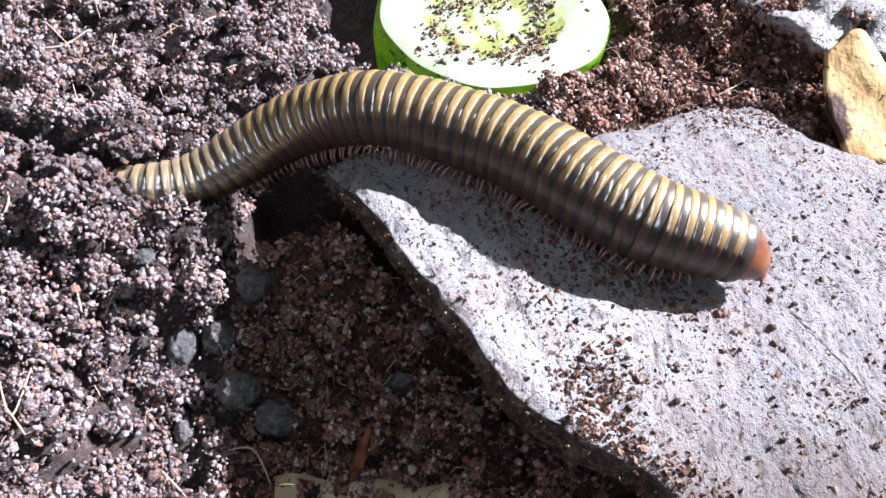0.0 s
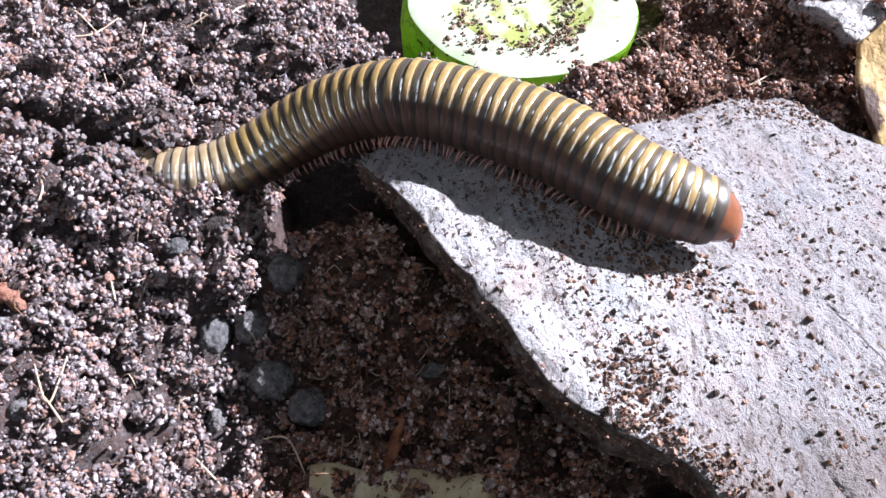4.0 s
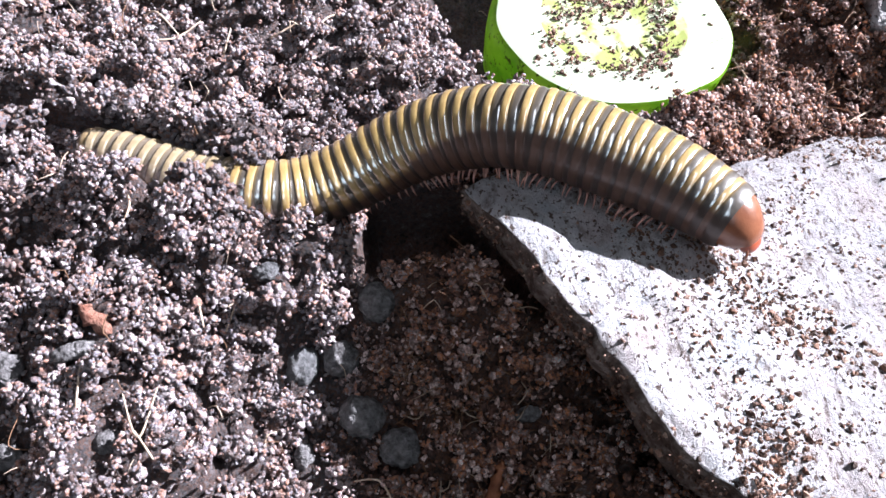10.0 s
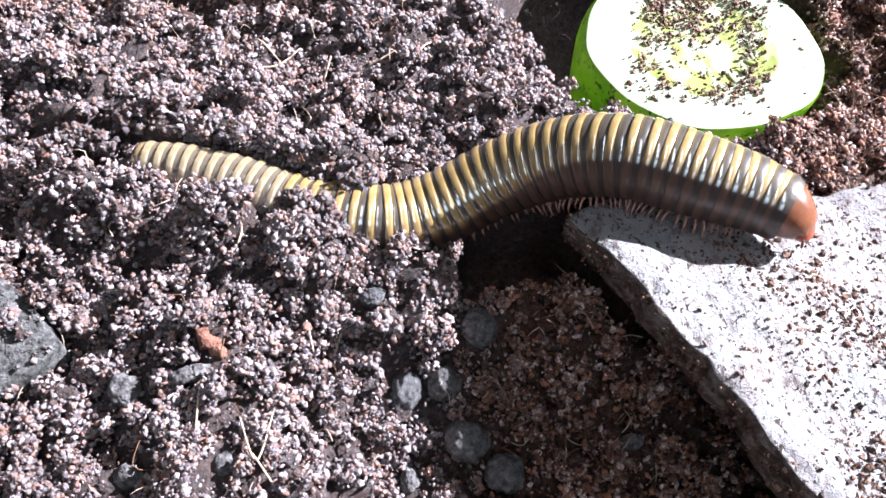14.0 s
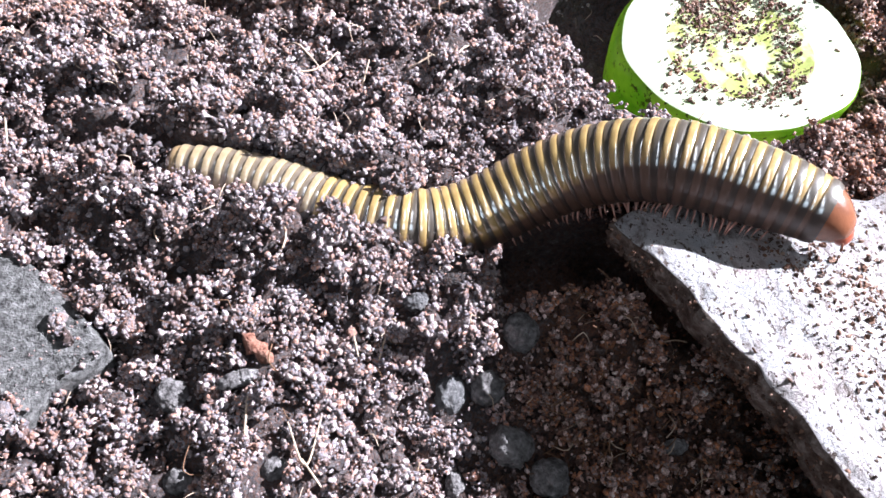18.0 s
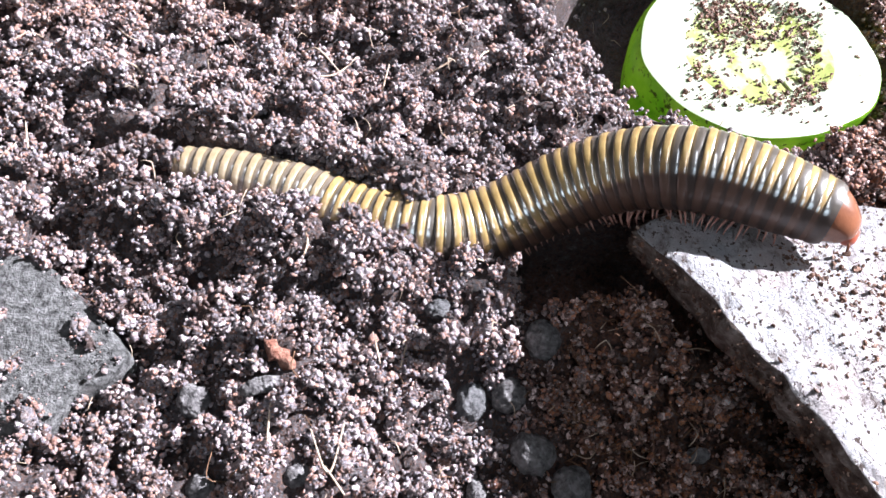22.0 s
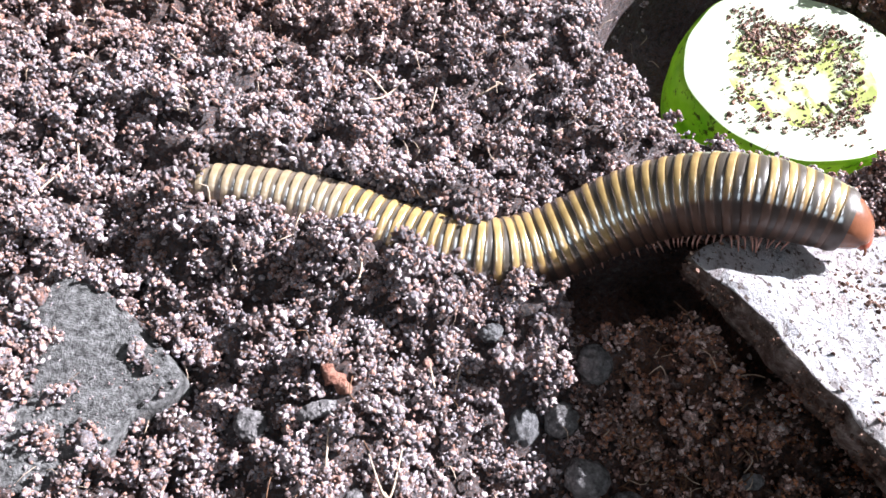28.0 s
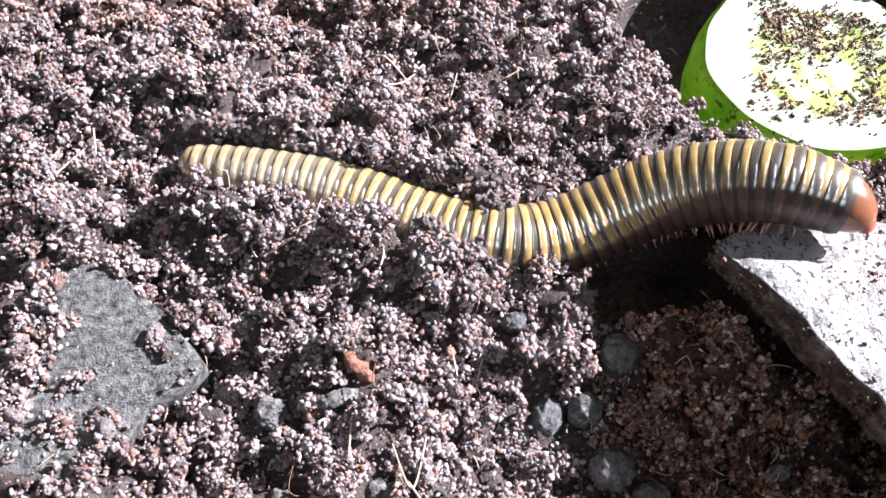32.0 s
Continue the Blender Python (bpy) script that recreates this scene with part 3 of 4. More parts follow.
def build_ground():
    fine = 0.13
    u = np.concatenate([np.arange(U0, -13, 0.6), np.arange(-13, 11.5, fine), np.arange(11.5, U1 + 0.01, 0.5), [U1]])
    v = np.concatenate([np.arange(V0, -6.5, 0.6), np.arange(-6.5, V1, fine), [V1]])
    gu, gv = np.meshgrid(u, v, indexing="ij")
    x, y = from_tray(gu, gv)
    z = soil(x, y) - 0.06
    n, m = gu.shape
    verts = np.stack([x, y, z], -1).reshape(-1, 3)
    i = (np.arange(n - 1)[:, None] * m + np.arange(m - 1)[None]).ravel()
    tris = np.concatenate([np.stack([i, i + m, i + m + 1], -1), np.stack([i, i + m + 1, i + 1], -1)])
    tagged(new("ground", triangles_of("ground", verts, tris, SOIL)), "moist potting soil filling the tray, darkened for shade between the grains", "soil", kind="structure")
    w = 0.35
    tray_wall("wall_back", 5.6, U1 + w, V1, V1 + w, 2.4)
    # raised stretch out of view, added to cast shade on the far-left soil
    tray_wall("wall_back_high", U0 - w, 5.6, V1, V1 + w, 5.6)
    tray_wall("wall_front", U0 - w, U1 + w, V0 - w, V0, 1.6)
    tray_wall("wall_left", U0 - w, U0, V0, V1, 1.6)
    tray_wall("wall_right", U1, U1 + w, V0, V1, 1.6)
    base = [(*from_tray(a, b), z) for z in (-2.9, -2.6) for a, b in ((U0 - w, V0 - w), (U1 + w, V0 - w), (U1 + w, V1 + w), (U0 - w, V1 + w))]
    box = [(3, 2, 1, 0), (4, 5, 6, 7), (0, 1, 5, 4), (1, 2, 6, 5), (2, 3, 7, 6), (3, 0, 4, 7)]
    tagged(new("floor", mesh_of("floor", base, box, PLASTIC, False)), "grey plastic tray bottom under the soil", "floor", kind="structure")
    top = [(sx * 150, sy * 150, z) for z in (-6.0, -2.9) for sx, sy in ((-1, -1), (1, -1), (1, 1), (-1, 1))]
    tagged(new("ground_table", mesh_of("ground_table", top, box, TABLE, False)), "plain wooden table top under the tray", "table", kind="structure")


    def slab(name, x0, x1, y0, y1, z0, z1, label, category):
        v = [(x, y, z) for z in (z0, z1) for x, y in ((x0, y0), (x1, y0), (x1, y1), (x0, y1))]
        tagged(new(name, mesh_of(name, v, box, PANEL, False)), label, category, kind="structure")

    # unseen room added to dim sky light; openings right for sun, above for lamp
    words = "plain dull wall added out of view to cut sky light"
    slab("wall_room_front_left", -150, -32, -112, -100, -6, 230, words, "wall")
    slab("wall_room_front_right", 22, 150, -112, -100, -6, 230, words, "wall")
    slab("wall_room_front_low", -32, 22, -112, -100, -6, 93, words, "wall")
    slab("wall_room_front_high", -32, 22, -112, -100, 187, 230, words, "wall")
    slab("wall_room_left", -162, -150, -112, 162, -6, 230, words, "wall")
    slab("wall_room_back", -150, 150, 150, 162, -6, 230, words, "wall")
    wy, wz, half = 80, 108, 52
    slab("wall_room_right_low", 150, 162, -112, 162, -6, wz - half, words, "wall")
    slab("wall_room_right_high", 150, 162, -112, 162, wz + half, 230, words, "wall")
    slab("wall_room_right_near", 150, 162, -112, wy - half, wz - half, wz + half, words, "wall")
    slab("wall_room_right_far", 150, 162, wy + half, 162, wz - half, wz + half, words, "wall")
    roof = "plain ceiling added out of view round the lamp opening"
    slab("ceiling_near", -162, 162, -112, -104, 230, 240, roof, "ceiling")
    slab("ceiling_far", -162, 162, 60, 162, 230, 240, roof, "ceiling")
    slab("ceiling_left", -162, -19, -104, 60, 230, 240, roof, "ceiling")
    slab("ceiling_right", 9, 162, -104, 60, 230, 240, roof, "ceiling")


build_ground()


# ---------------------------------------------------------------- bark
def bark_relief(x, y):
    c, s = math.cos(radians(-60)), math.sin(radians(-60))
    a, b = x * c + y * s, -x * s + y * c
    crack = np.abs(rough_noise(a * 0.22, b, 0.9, 21, 2))
    deep = step(0.05, 0.0, crack) * step(4.6, 5.6, x) * step(6.2, 4.2, y)
    return 0.05 * rough_noise(a * 0.3, b, 0.45, 11, 3) + 0.035 * rough_noise(x, y, 0.28, 19, 2) + 0.05 * rough_noise(x, y, 1.6, 13, 2) - 0.1 * deep


def build_bark():
    o = bark_outline
    t = np.arange(len(o))
    mid = np.array([5.6, 5.4])
    wob = 0.05 * rough_noise(t, 0 * t, 5, 2, 2) + 0.03 * rough_noise(t, 0 * t, 2, 4, 1)
    d = o - mid
    o = o + d / np.linalg.norm(d, axis=1)[:, None] * wob[:, None]
    n, rings = len(o), 84
    verts, faces = [], []

    for r in range(1, rings + 1):
        f = (r / rings) ** 0.8
        p = mid + (o - mid) * f
        near = step(0.93, 1.0, f)
        z = bark_top(p[:, 0], p[:, 1]) + bark_relief(p[:, 0], p[:, 1]) - 0.06 * near**2
        verts.append(np.stack([p[:, 0], p[:, 1], z], -1))
    top_last = rings - 1
    edge = verts[-1]
    deep = 0.74 + 0.16 * rough_noise(t, 0 * t, 14, 31, 2)
    for q in (0.12, 0.3, 0.5, 0.7, 0.88, 1.0):
        shift = 0.1 * rough_noise(t, 0 * t + q * 9, 2.5, 37, 2) - 0.10 * q + 0.05
        p = o + (d / np.linalg.norm(d, axis=1)[:, None]) * shift[:, None]
        verts.append(np.stack([p[:, 0], p[:, 1], edge[:, 2] - q * deep], -1))
    low = verts[-1]
    for f in (0.7, 0.35):
        p = mid + (low[:, :2] - mid) * f
        verts.append(np.stack([p[:, 0], p[:, 1], bark_top(p[:, 0], p[:, 1]) - 0.85], -1))
    rows = len(verts)
    verts = np.concatenate(verts)
    quads = []
    for r in range(rows - 1):
        for k in range(n):
            quads.append((r * n + k, r * n + (k + 1) % n, (r + 1) * n + (k + 1) % n, (r + 1) * n + k))
    first = len(verts)
    verts = np.concatenate([verts, [(*mid, bark_top(*mid)), (*mid, bark_top(*mid) - 0.85)]])
    for k in range(n):
        quads.append((first, (k + 1) % n, k))
        quads.append((first + 1, (rows - 1) * n + k, (rows - 1) * n + (k + 1) % n))
    flip = [q[::-1] for q in quads]
    me = mesh_of("bark_slab", verts, flip, BARK)
    me.materials.append(BARK_SIDE)
    side = [1 if top_last * n <= min(q) and min(q) < first else 0 for q in quads]
    me.polygons.foreach_set("material_index", side)
    bm = bmesh.new()
    bm.from_mesh(me)
    bmesh.ops.recalc_face_normals(bm, faces=bm.faces)
    bm.to_mesh(me)
    bm.free()
    return tagged(new("bark_slab", me), "thick weathered slab of grey bark propped on the soil, sprinkled with crumbs", "bark")


build_bark()


# ---------------------------------------------------------------- cucumber
def build_cucumber():
    cx, cy, a, b = SLICE
    root = tagged(place(new("cucumber_slice"), cx, cy, -1.3), "round slice of cucumber with green rind and yellow seedy core", "cucumber")
    n = 96
    ang = np.arange(n) * 2 * math.pi / n
    lump = 1 + 0.018 * np.cos(3 * ang + 0.6) + 0.012 * np.cos(5 * ang + 2) + 0.006 * np.cos(11 * ang)

    def ring(f, z, grow=0.0):
        grow = grow * (0.2 + 0.8 * np.maximum(0, np.cos(ang - radians(185))))
        return np.stack([(a * f * lump + grow) * np.cos(ang), (b * f * lump + grow) * np.sin(ang), 0 * ang + z], -1)

    def lathe(rows, close_first=None, close_last=None):
        v = np.concatenate(rows)
        f = [(r * n + k, r * n + (k + 1) % n, (r + 1) * n + (k + 1) % n, (r + 1) * n + k) for r in range(len(rows) - 1) for k in range(n)]
        if close_last is not None:
            v = np.concatenate([v, [close_last]])
            f += [((len(rows) - 1) * n + k, (len(rows) - 1) * n + (k + 1) % n, len(v) - 1) for k in range(n)]
        if close_first is not None:
            v = np.concatenate([v, [close_first]])
            f += [((k + 1) % n, k, len(v) - 1) for k in range(n)]
        return v, f

    top = 1.12
    rim = [ring(0.985, top - 0.02), ring(1.0, top - 0.07, 0.02), ring(1, top - 0.2, 0.06), ring(1, top - 0.4, 0.08), ring(1, top - 0.65, 0.08), ring(1, top - 0.95, 0.05), ring(1, -0.3, 0.0), ring(0.97, -0.32)]
    for q in rim[2:]:
        q += np.array([-0.01, 0.08, 0]) * (top - q[0, 2])
    v, f = lathe(rim)
    part("rind", mesh_of("rind", v, f, RIND), root, "smooth bright green rind")
    face = [ring(0.985, top - 0.02), ring(0.95, top + 0.0), ring(0.85, top + 0.005), ring(0.72, top - 0.01), ring(0.62, top - 0.05)]
    v, f = lathe(face)
    part("flesh", mesh_of("flesh", v, f, FLESH), root, "pale wet cut flesh")
    rows = [ring(0.62, top - 0.05)]
    for fr, dz in ((0.57, 0.07), (0.5, 0.085), (0.42, 0.09), (0.33, 0.1), (0.24, 0.1), (0.15, 0.1), (0.07, 0.1)):
        q = ring(fr, top - dz)
        q[:, 2] += 0.05 * rough_noise(q[:, 0], q[:, 1], 0.5, 8, 2)
        rows.append(q)
    v, f = lathe(rows, close_last=(0, 0, top - 0.1))
    part("core", mesh_of("core", v, f, CORE), root, "sunken translucent yellow-green seed core")
    seeds = []
    for i in range(16):
        r, w = 0.35 + 0.15 * rng.random(), 2 * math.pi * i / 16 + 0.2 * rng.random()
        x, y = a * r * math.cos(w), b * r * math.sin(w)
        u = np.array([math.cos(w), math.sin(w), 0.0])
        base, tris = BALLS[2]
        s = base * (0.15, 0.055, 0.02)
        seeds.append((np.stack([s[:, 0] * u[0] - s[:, 1] * u[1], s[:, 0] * u[1] + s[:, 1] * u[0], s[:, 2]], -1) + (x, y, top - 0.09), tris))
    for sv, sf in seeds:
        part("seed", mesh_of("seed", sv, sf, CORE), root)


build_cucumber()


# ---------------------------------------------------------------- slate and other stones
def build_slate():
    mid = np.array([-9.5, 4.9])
    o = slate_outline
    n = len(o)
    rows = []
    for f in (0.15, 0.3, 0.45, 0.6, 0.75, 0.88, 0.96, 1.0, 1.03, 1.03):
        p = mid + (o - mid) * f
        z = 0.42 + 0.05 * (p[:, 0] - mid[0]) * 0.3 + 0.05 * rough_noise(p[:, 0], p[:, 1], 0.7, 51, 3) - 0.06 * step(0.9, 1.0, f)
        if len(rows) >= 8:
            z = z - (0.25 if len(rows) == 8 else 0.7)
        rows.append(np.stack([p[:, 0] - mid[0], p[:, 1] - mid[1], z], -1))
    v = np.concatenate(rows + [[(0, 0, 0.42)]])
    f = [(r * n + k, (r + 1) * n + k, (r + 1) * n + (k + 1) % n, r * n + (k + 1) % n) for r in range(len(rows) - 1) for k in range(n)]
    f += [(k, (k + 1) % n, len(v) - 1) for k in range(n)]
    me = mesh_of("slate", v, f, SLATE)
    bm = bmesh.new()
    bm.from_mesh(me)
    bmesh.ops.recalc_face_normals(bm, faces=bm.faces)
    bm.to_mesh(me)
    bm.free()
    place(tagged(new("slate_stone", me), "flat dark grey slate stone half sunk in soil", "stone"), *mid, 0)


build_slate()

# middle, height, half width, half length, turn, pale
PELLETS = [(-2.9, 5.27, -0.2, 0.23, 0.3, -10, 1), (-2.35, 5.41, -0.12, 0.26, 0.25, 30, 0), (-1.95, 4.57, -0.1, 0.31, 0.3, 0, 0), (-1.4, 4.16, -0.12, 0.28, 0.29, 50, 0), (-1.92, 6.26, 0.14, 0.3, 0.27, 80, 0),
           (-2.72, 3.98, -0.36, 0.14, 0.2, 10, 0), (0.43, 4.78, -0.06, 0.2, 0.12, 15, 0), (-3.55, 6.42, 0.5, 0.2, 0.14, 25, 1), (-6.83, 4.7, 0.24, 0.22, 0.24, 0, 0),
           (-6.48, 3.53, 0.27, 0.19, 0.17, 30, 0), (-5.9, 4.92, 0.6, 0.28, 0.12, 25, 0), (-5.2, 3.75, 0.5, 0.2, 0.16, 60, 0)]
VIEW = np.array([0.06, 0.47, -0.88])


def hides_pellet(x, y, z, size):
    """True where a crumb would stand over a pellet or in it."""
    out = np.zeros(len(x), bool)
    for px, py, pz, w, l, turn, pale in PELLETS + [(-5.75, 5.42, 0.7, 0.2, 0.2, 0, 0), (-5.55, 5.25, 0.66, 0.14, 0.14, 0, 0)]:
        d = np.stack([x - px, y - py, z - pz], -1)
        d = d - (d @ VIEW)[:, None] * VIEW
        out |= (np.linalg.norm(d, axis=1) < 0.95 * (w + l) / 2 + size * 0.5) & ((size > 0.03) | (value_noise(x / 0.05, y / 0.05, 47) < 0.75))
    return out


def build_pellets():
    for i, (x, y, z, w, l, turn, pale) in enumerate(PELLETS):
        base, tris = BALLS[4]
        bump = 1 + 0.1 * rough_noise(base[:, 0] * 2 + i, base[:, 1] * 2 + base[:, 2], 0.9, 60 + i, 2) + 0.09 * rough_noise(base[:, 0] * 2 - i, base[:, 2] * 2 + base[:, 1], 0.3, 90 + i, 3)
        v = base * bump[:, None] * (w, l, min(w, l) * 0.95)
        me = mesh_of("pellet", v, tris, PELLET_PALE if pale else PELLET)
        place(tagged(new("round_pellet", me), "rounded pale grey pellet lying in soil" if pale else "rounded dark earthy pellet lying in soil", "pellet", "pellets in the soil"), x, y, z, 0, 0, turn)


build_pellets()


# ---------------------------------------------------------------- millipede
RINGS, LENGTH = 46, 10.75
PITCH = LENGTH / (RINGS + 2.2)
RADIUS_AT = ([0, 0.04, 0.08, 0.13, 0.2, 0.3, 0.4, 0.6, 0.8, 0.92, 1.0], [0.45, 0.52, 0.575, 0.615, 0.635, 0.635, 0.62, 0.575, 0.49, 0.4, 0.28])
BASE = np.array([-2.5, 8.1, 0.0])
millipede = tagged(place(new("millipede"), *BASE), "large glossy millipede banded yellow and black, crawling over bark", "millipede")


def ring_mesh(name, material):
    n = 40
    h = PITCH
    profile = [(1.0, 0.86), (0.84, 0.9), (0.7, 0.928), (0.6, 0.945), (0.52, 0.954), (0.42, 0.961), (0.32, 0.966), (0.22, 0.969), (0.15, 0.968), (0.11, 0.961), (0.08, 0.956), (0.05, 0.963), (0.0, 0.974), (-0.08, 0.982), (-0.2, 0.987), (-0.32, 0.988), (-0.41, 0.984), (-0.47, 0.974), (-0.5, 0.955), (-0.49, 0.86)]
    verts, faces = [], []
    for px, pr in profile:
        for k in range(n):
            a = 2 * math.pi * k / n
            y, z = math.cos(a), math.sin(a)
            z = z if z > -0.86 else -0.86 + (z + 0.86) * 0.5
            verts.append((px * h, pr * y * 0.57, pr * z * 0.57))
    for r in range(len(profile) - 1):
        for k in range(n):
            faces.append((r * n + k, (r + 1) * n + k, (r + 1) * n + (k + 1) % n, r * n + (k + 1) % n)[::-1])
    return mesh_of(name, verts, faces, material)


def leg_mesh():
    pts = [(0, 0, 0.02), (0.0, 0.09, -0.02), (0.0, 0.16, -0.05), (0.01, 0.215, -0.1), (0.015, 0.24, -0.16), (0.015, 0.25, -0.22)]
    v, f = tube(pts, [0.032, 0.03, 0.025, 0.02, 0.014, 0.005], 6)
    return mesh_of("leg", v, f, LEG)


ring_parts, leg_parts = [], []


def build_millipede():
    body, middle, pale = ring_mesh("ring", RING), ring_mesh("ring_middle", RING_MIDDLE), ring_mesh("ring_pale", RING_PALE)
    leg = leg_mesh()
    for i in range(RINGS):
        r = float(np.interp((i + 1.5) / (RINGS + 2), *RADIUS_AT)) / 0.57
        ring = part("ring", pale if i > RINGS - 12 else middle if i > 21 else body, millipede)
        ring.scale = (1, r, r)
        ring_parts.append((ring, (i + 1.7) * PITCH, r))
        if 2 <= i < RINGS - 2:
            for fore in (0.22, -0.26):
                for side in (1, -1):
                    ob = part("leg", leg, ring)
                    leg_parts.append((ob, i, fore, side, r))
                    ob.matrix_basis = pose(fore * PITCH * CM, side * 0.22 * CM, -0.47 * CM, 0, 0, 0 if side > 0 else 180)
                    ob.scale = (0.6 + 0.3 * rng.random(),) * 3
    # collar shield and head, looking along +x
    n = 36
    rows = []
    for px, pr, drop in ((-0.2, 0.42, 0), (-0.16, 0.445, 0), (-0.1, 0.445, 0), (0.0, 0.42, 0.005), (0.1, 0.382, 0.02), (0.2, 0.332, 0.045), (0.28, 0.28, 0.07), (0.34, 0.23, 0.09), (0.38, 0.17, 0.105), (0.4, 0.09, 0.11)):
        rows.append([(px - 0.10 * max(0, -math.sin(2 * math.pi * k / n)), pr * math.cos(2 * math.pi * k / n), pr * math.sin(2 * math.pi * k / n) - drop) for k in range(n)])
    v = np.concatenate(rows)
    f = [(r * n + k, r * n + (k + 1) % n, (r + 1) * n + (k + 1) % n, (r + 1) * n + k) for r in range(len(rows) - 1) for k in range(n)]
    tail = part("tail_segment", mesh_of("tail_segment", BALLS[3][0] * (0.22, 0.29, 0.29), BALLS[3][1], RING_PALE), millipede)
    ring_parts.append((tail, (RINGS + 1.3) * PITCH, 1.0))
    collar = part("collar_shield", mesh_of("collar_shield", v, f, HEAD), millipede, "smooth red-brown collar shield")
    base, tris = BALLS[3]
    q = base * (0.17, 0.25, 0.2)
    q[:, 2] -= 0.05 * np.clip(q[:, 0] / 0.27, -1, 1) + 0.1
    q[:, 0] += 0.07
    q[:, 0] += 0.06 * np.clip(-q[:, 2] / 0.3, 0, 1)
    head = part("head", mesh_of("head", q, tris, FACE), millipede, "blunt orange-brown head")
    ring_parts.append((collar, 0.78 * PITCH, 1.0))
    ring_parts.append((head, 0.0, 1.0))
    for side in (1, -1):
        part("eye", mesh_of("eye", BALLS[2][0] * (0.03, 0.015, 0.035), BALLS[2][1], EYE_BLACK), head, at=(0.1, side * 0.22, -0.06))
        pts = [(0.12, side * 0.13, -0.12), (0.19, side * 0.18, -0.17), (0.22, side * 0.2, -0.23), (0.23, side * 0.19, -0.29)]
        tv, tf = tube(rounded(pts, 0.03, False), 0.02, 7)
        part("antenna", mesh_of("antenna", tv, tf, HEAD), head)


build_millipede()


# ---------------------------------------------------------------- crumbs of soil
def body_clear(x, y, z, gap):
    """True away from the millipede's lane."""
    k = step(-3.3, 0.2, x)
    axis = 0.42 * (1 - k) + (bark_top(np.maximum(x, -0.7), y) + 0.72) * k - 0.17 * step(-3.6, -5.2, x)
    away = np.hypot(y - way_y(x), (z - axis) * 0.95)
    keep = (away > gap) & ~((np.abs(y - way_y(x)) < gap * 0.8) & (z > axis))
    return keep | (x < -8.7) | ((np.abs(y - way_y(x)) < 0.3) & (z < 0.2) & (x < -3.4))


def crumb_room(x, y, z, size):
    """Where loose soil may lie: not in the slice's hollow, the bark, the slate, a pellet or the millipede."""
    near = slice_distance(x, y)
    facing = 0.5 + 0.5 * np.cos(np.arctan2(y - SLICE[1], x - SLICE[0]) - radians(190))
    keep = near > 1.05 + 0.1 * facing
    keep &= (near > hollow_reach(x, y) - 0.03) | (x > 0.9)
    keep &= (z > -0.9) | (y > 9.5)
    keep &= (x > -11.2 - (y - 2.4) * 0.45) & ((y < 14) | (x > -2))
    roof = inside(bark_outline, x, y)
    keep &= ~roof | ((z + 0.1 < bark_top(x, y) - 0.9) & (x < 3.5))
    keep &= ~((x > 3) & (y < 9.3)) | roof
    keep &= ~((x > 8.5) & (y < 12.0))
    core = np.array([-9.25, 5.05]) + (slate_outline - (-9.25, 5.05)) * 0.93
    wobble = 0.12 * rough_noise(x, y, 0.7, 41, 2)
    spread = value_noise(x / 0.5, y / 0.5, 43) + value_noise(x / 0.07, y / 0.07, 44)
    bare = inside(core, x + wobble, y + wobble) & (x + 4 * wobble > -10.05 - 0.3 * np.maximum(0, 4.4 - y)) & (spread < 0.95 - 0.8 * step(4.9, 4.0, y))
    return keep & (~bare | (size < 0.02)) & ~hides_pellet(x, y, z, size)


def scatter(count, low, high, seed, lift):
    r = np.random.default_rng(seed)
    x, y = r.uniform(-13.7, 9.8, count), r.uniform(2.4, 15.4, count)
    size = low + (high - low) * r.random(count) ** 1.8
    z = soil(x, y) + lift * r.random(count) + 0.08 * np.maximum(rough_noise(x, y, 0.3, 71, 1), -0.2)
    z = np.where(inside(slate_outline, x, y), np.maximum(z, 0.43), z)
    keep = crumb_room(x, y, z, size) & body_clear(x, y, z, 0.5 + size * 0.7)
    return np.stack([x, y, z], -1)[keep], size[keep]


